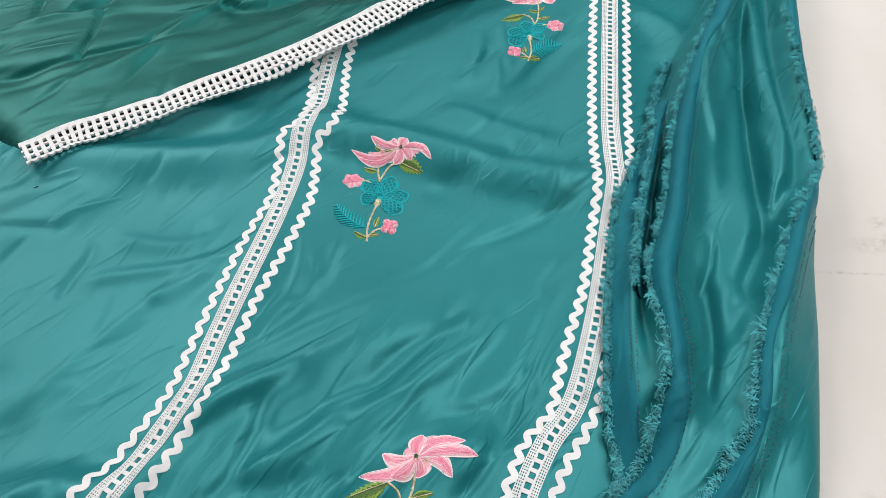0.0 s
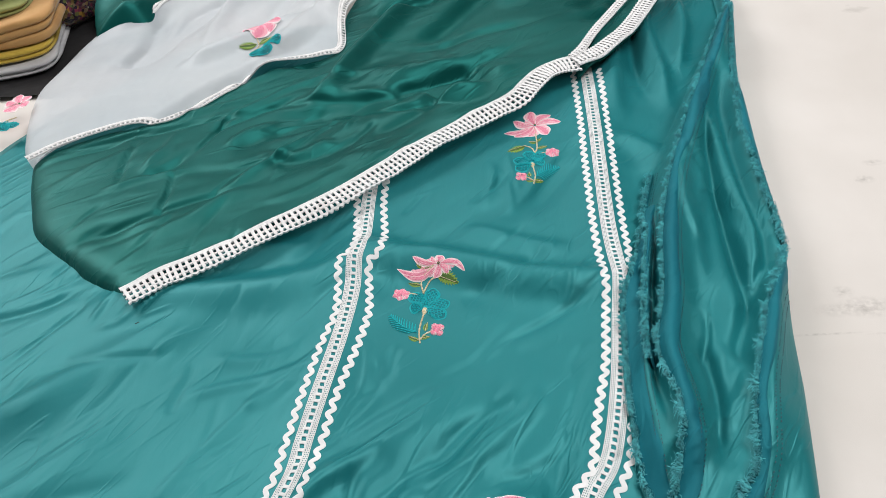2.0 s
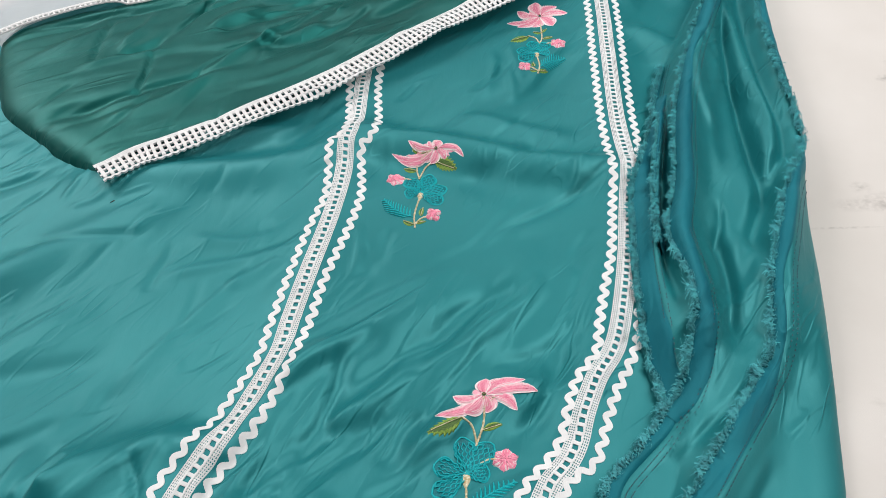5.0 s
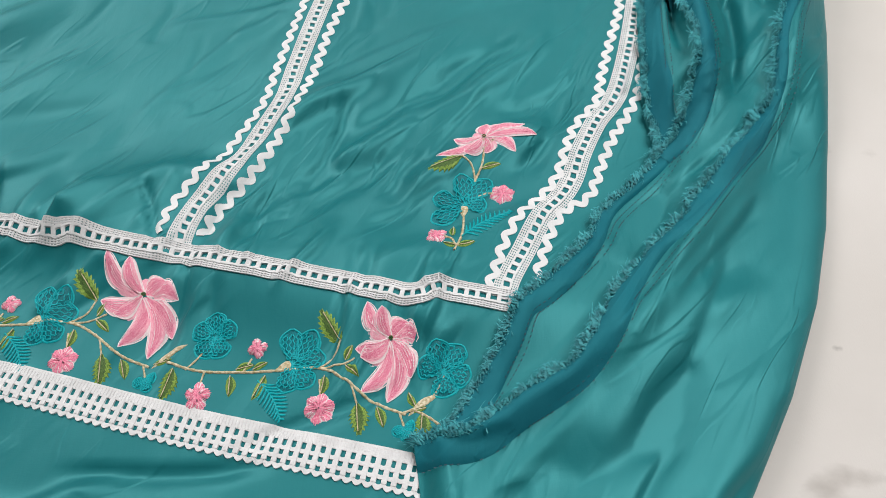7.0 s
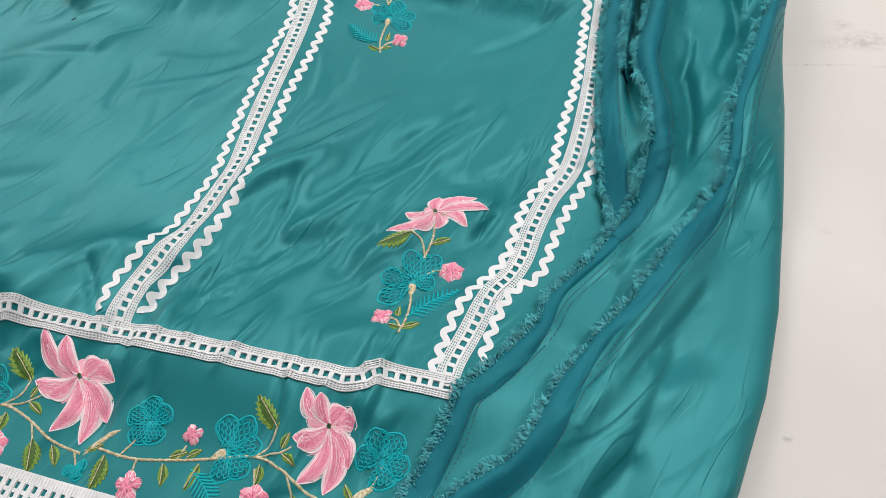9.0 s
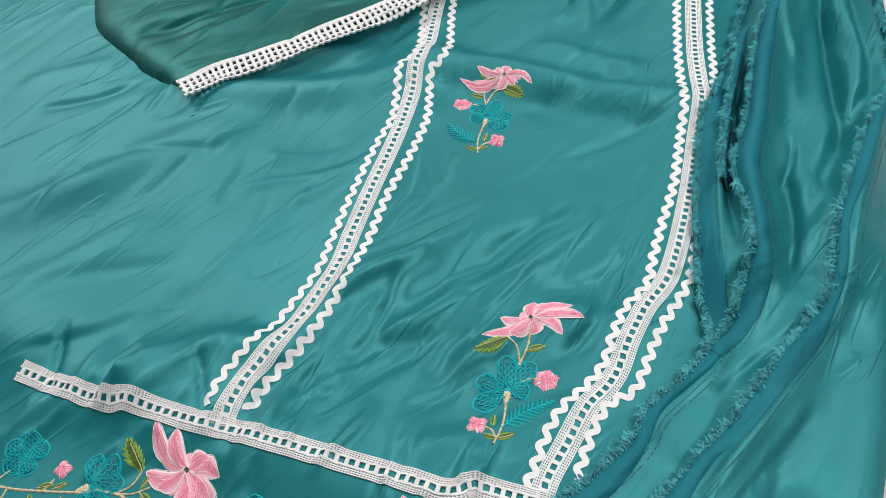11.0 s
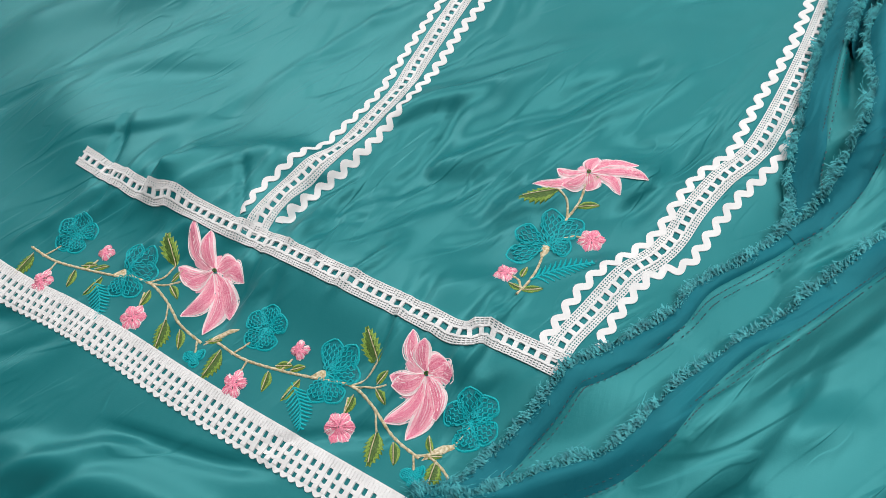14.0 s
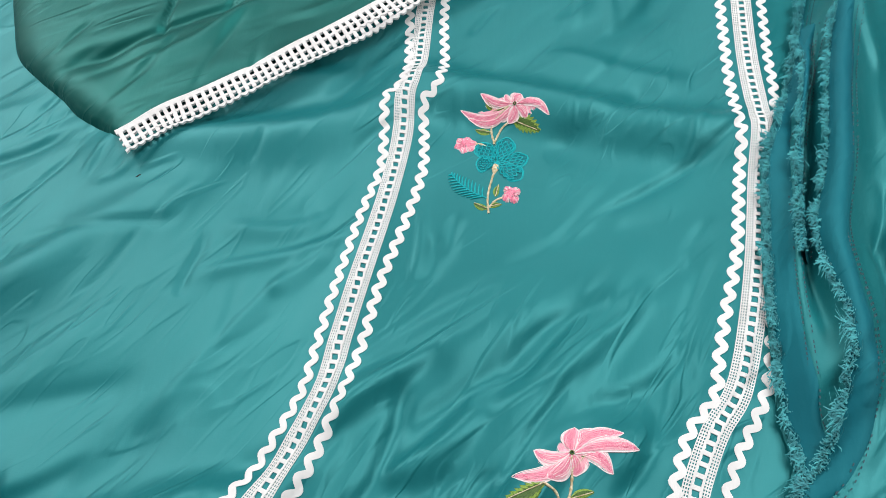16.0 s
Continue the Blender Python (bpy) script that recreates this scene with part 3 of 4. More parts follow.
rickrack(rest, [(0.147, 1.025), (0.138, 0.884), (0.130, 0.790), (0.119, 0.648), (0.116, 0.560), (0.114, 0.530), (0.105, 0.480), (0.094, 0.420), (0.079, 0.370), (0.068, 0.330), (0.060, 0.298),
                (0.040, 0.273), (0.028, 0.243), (0.019, 0.215), (0.006, 0.195), (-0.014, 0.172), (-0.029, 0.143), (-0.040, 0.108), (-0.045, 0.096)], kurta)
rickrack(rest, [(0.188, 1.022), (0.178, 0.883), (0.170, 0.790), (0.157, 0.645), (0.153, 0.590), (0.137, 0.480), (0.122, 0.410), (0.108, 0.345), (0.100, 0.310), (0.088, 0.284), (0.072, 0.257),
                (0.060, 0.230), (0.050, 0.204), (0.042, 0.189), (0.022, 0.176), (0.010, 0.155), (0.001, 0.130), (-0.006, 0.106)], kurta)
crochet_band("crochet_border", rest, [(-0.600, 0.086), (-0.499, 0.059), (-0.433, 0.048), (-0.369, 0.034), (-0.307, 0.018), (-0.252, 0.005), (-0.178, -0.011), (-0.099, -0.028), (-0.040, -0.042)],
             kurta, 0.028, label="wide white crochet border with a scalloped edge")

# ---- seams of the side panel ----
SEAM_IN = [(x + 0.003, y) for x, y in FLAP[::-1] if -0.03 < y < 0.68]


def fringe(at, points, parent, count, long, side=-1, lift=0.003):
    """Frayed threads along a raw edge."""
    p, t, n = line(points, 0.002)
    g = Geo()
    total = int(count * len(p) * 0.002)
    base_z = at(p[:, 0], p[:, 1]) + lift
    for k in range(total):
        i = random.randrange(len(p))
        clump = 0.75 + 0.45 * math.sin(i * 0.35) * math.sin(i * 0.11)
        l = long * random.uniform(0.5, 1.15) * clump
        lean = random.gauss(0.5, 0.55)
        way = side * n[i] * math.cos(lean) + t[i] * math.sin(lean)
        a = p[i] - side * n[i] * random.uniform(0.0, 0.006)
        q = np.array([a, a + way * l * 0.55, a + way * l * 0.8 + t[i] * l * random.gauss(0, 0.4)])
        h = random.uniform(0.0005, 0.005)
        z = base_z[i]
        w = t[i] * random.uniform(0.0003, 0.0007)
        zz = np.array([z, z + h, z + h * random.uniform(-0.6, 0.8)])
        v = np.vstack([np.column_stack([q - w, zz]), np.column_stack([q + w, zz])])
        g.add(v, [(0, 3, 4, 1), (1, 4, 5, 2)])
    return g.make("frayed_edge", FRAY, parent, "frayed loose threads of the raw edge")


def seam(at, points, parent, width, long, curl=0.0, stitches=True):
    curve = line(points, 0.004)
    g = Geo()
    p = curve[0]
    k = np.linspace(0, 1, 7)
    wide = width * (0.75 + 0.35 * vnoise(p[:, 0] * 14, p[:, 1] * 14, 8))
    xy = p[:, None] + curve[2][:, None] * (k[None] * wide[:, None])[..., None]
    xy[..., 0] = np.minimum(xy[..., 0], edge(OUTER, xy[..., 1]) - 0.002 + 0.001 * (k[None] - 1))
    z = at(xy[..., 0], xy[..., 1]) + 0.0012 + 0.0035 * np.sin(np.pi * np.clip(1 - k, 0, 1) * 0.75)[None] + curl * (1 - k[None]) ** 2
    z = z + 0.0015 * vnoise(xy[..., 0] * 60, xy[..., 1] * 40, 5)
    z[:, -1] = at(xy[:, -1, 0], xy[:, -1, 1]) - 0.0008
    z[:, 0] -= 0.001
    g.grid(np.dstack([xy, z])[:, ::-1])
    ob = g.make("seam_allowance", SEAM, parent, "bluish teal folded seam allowance")
    if stitches:
        g = Geo()
        for o in (0.72, 0.92):
            q = p + curve[2] * width * o
            zz = at(q[:, 0], q[:, 1]) + 0.0036 - 0.002 * o
            for i in range(1, len(q) - 1):
                if random.random() < 0.85 and q[i][0] < edge(OUTER, q[i][1]) - 0.006:
                    d = curve[1][i] * 0.0011
                    s = curve[2][i] * 0.0004
                    v = [(*(q[i] - d - s), zz[i]), (*(q[i] + d - s), zz[i]), (*(q[i] + d + s), zz[i] + 0.0003), (*(q[i] - d + s), zz[i] + 0.0003)]
                    g.add(v, [(0, 1, 2, 3)])
        tagged(g.make("stitches", STITCH, ob), "rows of small dark stitches", kind="stuff")
    fringe(at, points, ob, 5200, long, lift=0.003 + curl)
    return ob


STITCH = material("dark_sewing_thread", (0.004, 0.05, 0.07), 0.6)[0]
seam(flap, SEAM_IN, panel, 0.022, 0.010, 0.001)
seam(flap, SEAM_MID, panel, 0.013, 0.009, 0.005)
seam(flap, SEAM_OVER, panel, 0.024, 0.011, 0.003)
seam(flap, SEAM_OUT, panel, 0.024, 0.011, 0.002)

# ---- the dupatta ----
dupatta = tagged(new("dupatta"), "deep green silk stole with crochet hem and sheer white panel", "stole")
JOIN = [(-0.704, 0.856), (-0.659, 0.896), (-0.582, 0.931), (-0.504, 0.948), (-0.468, 0.983), (-0.422, 1.031), (-0.392, 1.072), (-0.337, 1.098), (-0.279, 1.112), (-0.246, 1.145), (-0.249, 1.235),
        (-0.236, 1.317), (-0.199, 1.444), (-0.137, 1.570), (-0.02, 1.66), (0.12, 1.72), (0.33, 1.72)]
UPPER = [(-0.748, 1.274), (-0.658, 1.305), (-0.633, 1.334), (-0.598, 1.420), (-0.580, 1.446), (-0.510, 1.453), (-0.439, 1.491), (-0.415, 1.487), (-0.359, 1.581), (-0.29, 1.66), (-0.16, 1.76),
         (0.02, 1.84), (0.30, 1.84)]
FAR = [(-0.742, 1.290), (-0.753, 1.371), (-0.717, 1.446), (-0.728, 1.549), (-0.688, 1.622), (-0.60, 1.66), (-0.52, 1.68), (-0.44, 1.72), (-0.36, 1.79), (-0.26, 1.87), (-0.14, 1.95), (0.02, 2.0), (0.30, 2.0)]
FOLD_LEFT = [(-0.480, 0.572), (-0.539, 0.609), (-0.569, 0.637), (-0.608, 0.669), (-0.645, 0.706), (-0.672, 0.767), (-0.690, 0.812), (-0.704, 0.856)]
PANEL_LEFT = [(-0.704, 0.856), (-0.742, 0.920), (-0.780, 1.062), (-0.769, 1.157), (-0.748, 1.274)]


def between(a, b, at, rows, cols, edge_drop=0.02, side=None, low=None):
    """A cloth between two curves."""
    ca, cb = line(a, 0.003)[0], line(b, 0.003)[0]
    k = np.linspace(0, 1, cols)
    ia, ib = np.linspace(0, 1, len(ca)), np.linspace(0, 1, len(cb))
    pa = np.column_stack([np.interp(k, ia, ca[:, j]) for j in (0, 1)])
    pb = np.column_stack([np.interp(k, ib, cb[:, j]) for j in (0, 1)])
    v = np.linspace(0, 1, rows)[:, None, None]
    xy = pa[None] * (1 - v) + pb[None] * v
    if side:
        # the first edge follows a curve of its own
        c = line(side, 0.003)[0]
        bow = np.column_stack([np.interp(np.linspace(0, 1, rows), np.linspace(0, 1, len(c)), c[:, j]) for j in (0, 1)]) - xy[:, 0]
        xy = xy + bow[:, None] * ((1 - k) ** 4)[None, :, None]
    z = at(xy[..., 0], xy[..., 1])
    calm = np.clip(k / 0.07, 0, 1)
    z = 0.028 * (1 - calm) + z * calm
    roll = np.sqrt(np.clip(k / edge_drop, 0, 1) * (2 - np.clip(k / edge_drop, 0, 1))) if edge_drop else 1
    floor_z = low(xy[..., 0], xy[..., 1]) if low else 0.014
    return np.dstack([xy, floor_z + (np.maximum(z, floor_z + 0.002) - floor_z) * roll])


def rim(x, y):
    return dupatta_top(x, y) + 0.001


g = Geo()
g.grid(between(HEM, JOIN, dupatta_top, 170, 300, 0.03, FOLD_LEFT, lambda x, y: rest(x, y) + 0.001))
g.make("green_border", GREEN, dupatta, "crumpled deep green silk border")
crochet_band("crochet_hem", rim, HEM[:13] + [(0.146, 1.022)], dupatta, 0.036, 0.001, "white crochet hem with scalloped edge", 0.22, 3, 0.0082)


def fold_top(x, y):
    return 0.050 + 0.003 * vnoise(np.asarray(x, float) * 20, np.asarray(y, float) * 20, 33)


HEM_LOW = [(0.392, 1.306), (0.368, 1.267), (0.320, 1.195), (0.259, 1.092), (0.204, 1.025), (0.173, 1.003), (0.152, 0.990)]
HEM_HIGH = [(0.350, 1.300), (0.318, 1.268), (0.286, 1.228), (0.237, 1.156), (0.196, 1.088), (0.172, 1.040), (0.150, 1.010)]
crochet_band("crochet_hem", fold_top, HEM_LOW, dupatta, 0.027, 0.002, "white crochet hem folded back on itself", 0.22, 3, 0.0082)
crochet_band("crochet_hem", fold_top, HEM_HIGH, dupatta, 0.014, 0.003, "edge of the folded crochet hem", 0.3, 2, 0.0082)
g = Geo()
g.grid(between(HEM_LOW[::-1], HEM_HIGH[::-1], lambda x, y: fold_top(x, y) - 0.003, 20, 60, 0))
g.make("turned_hem", GREEN, dupatta, "green silk hem turned over")


SOFT = creases(51, 16, (-0.75, -0.2, 0.95, 1.5), 65, 16, (0.15, 0.40), (0.012, 0.03), (0.010, 0.024))


def white_top(x, y):
    x, y = np.asarray(x, float), np.asarray(y, float)
    z = 0.036 + 0.004 * vnoise(x * 6, y * 6, 41)
    for f in SOFT:
        z = z + ridge(x, y, *f)
    return np.maximum(z, 0.02)


sheer = material("sheer_white_organza", (0.80, 0.83, 0.86), 0.45, 0.3)
mt, nodes, links, b = vary(sheer, (0.58, 0.635, 0.675), (0.66, 0.70, 0.73), 6)
b.inputs["Alpha"].default_value = 0.74
relief(sheer, [(1200, (1, 0.3, 1), 0, 0.2, 0.0004), (9, (1, 0.6, 1), 0, 0.55, 0.03), (30, (0.4, 1, 1), 0, 0.35, 0.006)])
g = Geo()
g.grid(between(JOIN, UPPER, white_top, 120, 240, 0.03, PANEL_LEFT))
g.make("white_panel", mt, dupatta, "sheer white organza panel")


def white_rim(x, y):
    return np.maximum(white_top(x, y), dupatta_top(x, y)) + 0.001


def edging(points, name, flip=1):
    curve = line(points, 0.0012)
    g = Geo()
    ribbon(g, white_rim, curve, 0.002 * flip, 0.006 * flip, 0.0015, 0.0012, 2)
    ribbon(g, white_rim, curve, -0.0045 * flip, -0.003 * flip, 0.0015, 0.0012, 2)
    ribbon(g, white_rim, curve, 0.006 * flip, 0.010 * flip, 0.0008, 0.0008, 3)
    rungs(g, white_rim, curve, -0.004 * flip, 0.003 * flip, 0.0015, 0.0075, 0.0030, 0.0012)
    g.make(name, LACE, dupatta, "narrow white ladder lace edging")


edging(JOIN[:15], "lace_edging")
edging(UPPER[1:9], "lace_edging", -1)


def far_top(x, y):
    u, v = turned(np.asarray(x, float), np.asarray(y, float), 30)
    return 0.060 + 0.036 * vnoise(u * 4, v * 9, 51) + 0.014 * vnoise(u * 8, v * 20, 52)


g = Geo()
pts = between([(x + 0.02, y - 0.035) for x, y in UPPER], FAR, far_top, 90, 160, 0.01)
rise = np.clip(np.linspace(0, 1, 90) / 0.3, 0, 1)[:, None]
pts[..., 2] = 0.014 + (pts[..., 2] - 0.014) * rise * rise * (3 - 2 * rise)
g.grid(pts)
g.make("green_border", GREEN, dupatta, "bunched deep green silk border")

# ---- embroidery ----
def petal(geo, at, base, tip, width, bend=0.0, fat=0.55, jag=0, slots=(2, 1, 0), lift=0.0006, dome=0.0016, notch=0.0, rows=13, cord=0.0, point=False):
    """A satin-stitched petal or leaf: pale border, middle tone and core as material slots."""
    base, tip = np.array(base, float), np.array(tip, float)
    way = tip - base
    l = np.hypot(*way)
    side = np.array([-way[1], way[0]]) / l
    t = np.linspace(0, 1, rows if not jag else 2 * jag + 1)
    mid = base + way * t[:, None] + side * (bend * l * np.sin(np.pi * t))[:, None]
    w = 0.5 * width * np.sin(np.pi * np.clip(t, 0.03, 0.985) ** (np.log(0.5) / np.log(fat))) ** 0.75
    if point:
        w = 0.5 * width * np.where(t < fat, np.sin(np.pi / 2 * (0.12 + 0.88 * t / fat)) ** 1.2, 1 - 0.97 * np.clip((t - fat) / (1 - fat), 0, 1) ** 2.5)
    if jag:
        w = w * np.where(np.arange(len(t)) % 2, 1.22, 0.80)
    k = np.array([-1.0, -0.76, -0.42, 0.0, 0.42, 0.76, 1.0])
    xy = mid[:, None] + side * (w[:, None] * k)[..., None]
    xy = xy + (way / l) * (-notch * l * (1 - np.abs(k)) ** 2 * (t > 0.8)[:, None] + (0.10 * l if jag else 0.0) * np.abs(k) * (np.arange(len(t)) % 2)[:, None])[..., None]
    z = at(xy[..., 0], xy[..., 1]) + lift + dome * np.sqrt(np.clip(1 - k * k, 0, 1)) * np.sqrt(np.sin(np.pi * np.clip(t, 0.03, 0.97)))[:, None]
    z = z + 0.0002 * vnoise(xy[..., 0] * 900, xy[..., 1] * 900, 7)
    pts = np.dstack([xy, z])
    for a, b, slot in ((0, 2, 0), (1, 3, 1), (2, 5, 2), (4, 6, 1), (5, 7, 0)):
        geo.grid(pts[:, a:b][:, ::-1], slots[slot])
    if cord:
        rimline = np.vstack([pts[:, 0], pts[::-1, -1]]) + (0, 0, 0.0004)
        geo.tube(rimline, cord, 5, slots[0])


def stem(geo, at, points, radius=0.0010, lift=0.0012):
    p = line(points, 0.002)[0]
    r = radius * (1 + 0.18 * np.sin(np.arange(len(p)) * 1.9))
    geo.tube(np.column_stack([p, at(p[:, 0], p[:, 1]) + lift]), r, 6)


def blossom(at, c, r, parent, squash=1.0, petals=6, name="pink_blossom", turn=0.3):
    g = Geo()
    for k in range(petals):
        a = turn + 2 * np.pi * k / petals
        d = np.array([math.cos(a), squash * math.sin(a)])
        petal(g, at, np.array(c) + 0.08 * r * d, np.array(c) + r * d, r * 0.92, 0, 0.68, 0, (1, 0, 0), dome=0.0024)
    for k in range(90):
        a = random.uniform(0, 2 * np.pi)
        d = np.array([math.cos(a), squash * math.sin(a)])
        reach = 0.70 + 0.36 * abs(math.cos(petals / 2 * (a - turn)))
        p = np.array([np.array(c) + d * r * f * reach for f in (0.5, 0.85, random.uniform(0.94, 1.04))])
        z = at(p[:, 0], p[:, 1]) + np.array([0.0032, 0.0026, 0.0008])
        g.tube(np.column_stack([p, z]), 0.00030, 4, 0 if k % 3 else 1)
    for k in range(40):
        a = random.uniform(0, 2 * np.pi)
        d = np.array([math.cos(a), squash * math.sin(a)])
        p = np.array([np.array(c) + d * r * f for f in (0.05, 0.3, random.uniform(0.4, 0.62))])
        g.tube(np.column_stack([p, at(p[:, 0], p[:, 1]) + np.array([0.0034, 0.0036, 0.0030])]), 0.0004, 4, 0 if k % 3 else 2)
    q = np.array([[c[0] + 0.10 * r * math.cos(a), c[1] + 0.10 * r * squash * math.sin(a)] for a in np.linspace(0, 2 * np.pi, 7)])
    g.tube(np.column_stack([q, at(q[:, 0], q[:, 1]) + 0.003]), 0.0007, 4, 2)
    return g.make(name, [BUD, PALE, ROSE], parent, "small bright pink stitched flower")


def lobes(at, origin, tips, parent, width, name="turquoise_flower"):
    g = Geo()
    for k, tip in enumerate(tips):
        petal(g, at, origin, tip, width * random.uniform(0.92, 1.04), 0.05 * (-1) ** k, 0.72, 0, (0, 1, 1), dome=0.0018, notch=0.10, cord=0.0009)
        o, e = np.array(origin), np.array(tip)
        s = np.array([-(e - o)[1], (e - o)[0]]) / np.hypot(*(e - o))
        for f in (-0.40, -0.25, -0.09, 0.08, 0.24, 0.40):
            p = np.array([o + (e - o) * u + s * width * (f * math.sin(u * 2.6) + 0.05 * math.sin(u * 34 + f * 20)) for u in np.linspace(0.15, 0.86, 16)])
            g.tube(np.column_stack([p, at(p[:, 0], p[:, 1]) + 0.0024]), 0.00055, 4, 0)
    return g.make(name, [AQUA, AQUADARK], parent, "turquoise thread flower with outlined lobes")


def lotus(at, c, tips, parent, width, name="pink_flower"):
    """Pointed petals with a pale corded outline, a rose core and long stitches."""
    g = Geo()
    c = np.array(c, float)
    tips = [np.array(t, float) for t in tips]
    ways = [t - c for t in tips]
    n = len(tips)
    for k, d in enumerate(ways):
        mid = 0.36 * (d + ways[(k + 1) % n])
        petal(g, at, c + 0.1 * mid, c + mid, 0.6 * width, 0.12, 0.6, 0, (2, 0, 0), lift=0.0003, cord=0.0003, point=True)
    for k, d in enumerate(ways):
        l = np.hypot(*d)
        before, after = ways[k - 1], ways[(k + 1) % n]
        gap = min(abs(math.atan2(d[0] * o[1] - d[1] * o[0], d @ o)) for o in (before, after))
        w = width * np.clip(0.55 + 0.5 * gap, 0.70, 1.15)
        bend = 0.17 + 0.06 * math.sin(k * 2.3)
        lift = 0.0006 + 0.0004 * (k % 3)
        petal(g, at, c + 0.05 * d, tips[k], w, bend, 0.58, 0, (2, 0, 1), lift=lift, cord=0.00042, point=True)
        side = np.array([-d[1], d[0]]) / l
        for f in (-0.30, -0.18, -0.06, 0.06, 0.18, 0.30):
            a, b = random.uniform(0.12, 0.35), random.uniform(0.62, 0.86)
            u = np.linspace(a, b, 7)
            p = c + d * u[:, None] + side * (bend * l * np.sin(np.pi * u) + f * w * np.sin(np.pi * np.clip(u, 0, 1)) ** 0.7)[:, None]
            g.tube(np.column_stack([p, at(p[:, 0], p[:, 1]) + lift + 0.0014]), 0.00026, 4, random.choice((0, 0, 0, 2, 2, 1)))
    q = c + 0.0012 * np.array([[math.cos(a), math.sin(a)] for a in np.linspace(0, 2 * np.pi, 9)])
    g.tube(np.column_stack([q, at(q[:, 0], q[:, 1]) + 0.0034]), 0.0006, 4, 3)
    return g.make(name, [PINK, ROSE, PALE, LEAFDARK], parent, "large pink flower with pale stitched petal outlines")


def leaf(at, base, tip, width, parent, serrated=True, dark=False, name="leaf"):
    g = Geo()
    petal(g, at, base, tip, 1.25 * width, 0.06, 0.42, 8 if serrated else 0, (1, 0, 0) if dark else (0, 0, 1), dome=0.0014)
    b, t = np.array(base), np.array(tip)
    p = b + (t - b) * np.linspace(0.0, 0.9, 6)[:, None]
    g.tube(np.column_stack([p, at(p[:, 0], p[:, 1]) + 0.0022]), 0.0004, 4, 2)
    return g.make(name, [LEAF, LEAFDARK, GOLD], parent, "green stitched leaf")


def fern(at, base, tip, width, parent):
    g = Geo()
    b, t = np.array(base), np.array(tip)
    way = t - b
    side = np.array([-way[1], way[0]]) / np.hypot(*way)
    p = b + way * np.linspace(0, 1, 9)[:, None] + side * 0.08 * np.hypot(*way) * np.sin(np.linspace(0, np.pi, 9))[:, None]
    g.tube(np.column_stack([p, at(p[:, 0], p[:, 1]) + 0.0014]), 0.0007, 5)
    for u in np.linspace(0.12, 0.97, 11):
        o = np.array([np.interp(u, np.linspace(0, 1, 9), p[:, k]) for k in (0, 1)])
        w = width * 0.5 * (math.sin(math.pi * (0.25 + 0.70 * u)) + 0.1)
        for s in (-1, 1):
            e = o + s * side * w + way / np.hypot(*way) * w * 0.75
            q = np.array([o, o + (e - o) * 0.5 + way * 0.01, e])
            g.tube(np.column_stack([q, at(q[:, 0], q[:, 1]) + 0.0014]), [0.0008, 0.0009, 0.0004], 5)
    return g.make("fern_leaf", AQUA, parent, "turquoise feathered leaf")


def motif(base, mirror, sx, sy, shear, head_at, head_tips, head_width, side=0.077):
    """A single flowering sprig."""
    def at(x, y):
        return (base[0] + mirror * x * sx + shear * y, base[1] + y * sy)

    g = Geo()
    for pts in ([(0, -0.004), (-0.001, 0.015), (0.003, 0.036), (0.006, 0.046)], [(0.004, 0.077), (0.002, 0.098), (0.007, 0.118)],
                [(0.004, 0.080), (0.011, 0.094), (0.021, 0.100)], [(-0.016, side + 0.001), (-0.009, side + 0.001), (-0.003, side - 0.003)], [(0, 0.002), (0.006, 0.010), (0.014, 0.014)]):
        pts = [at(*p) for p in pts]
        if pts[-1][1] > at(0, 0.115)[1]:
            pts[-1] = tuple(0.25 * np.array(pts[-1]) + 0.75 * np.array(head_at))
        stem(g, rest, pts)
    petal(g, rest, at(0.004, 0.038), at(0.007, 0.055), 0.008, 0, 0.6, 0, (0, 0, 0))
    m = g.make("embroidered_sprig", GOLD, kurta, "flowering sprig embroidered in coloured thread")
    lobes(rest, at(0.006, 0.052), [at(-0.009, 0.079), at(0.017, 0.084), at(-0.012, 0.053), at(0.035, 0.060), at(0.029, 0.034)], m, 0.0185)
    leaf(rest, at(0.021, 0.100), at(0.047, 0.087), 0.012, m)
    for a, b, w in (((0.001, 0.091), (-0.015, 0.096), 0.006), ((-0.001, 0.001), (-0.014, 0.008), 0.006), ((0.004, 0.110), (-0.004, 0.121), 0.005),
                    ((0.003, 0.109), (0.017, 0.111), 0.006), ((0.006, 0.014), (0.009, 0.028), 0.005), ((0, 0.003), (0.012, 0.006), 0.005)):
        leaf(rest, at(*a), at(*b), w, m, False)
    blossom(rest, at(-0.023, side), 0.0105, m, 1.0)
    blossom(rest, at(0.020, 0.016), 0.0088, m, 1.15, 4, turn=0.6)
    fern(rest, at(-0.001, 0.012), at(-0.035, 0.041), 0.018, m)
    lotus(rest, head_at, head_tips, m, head_width)
    return m


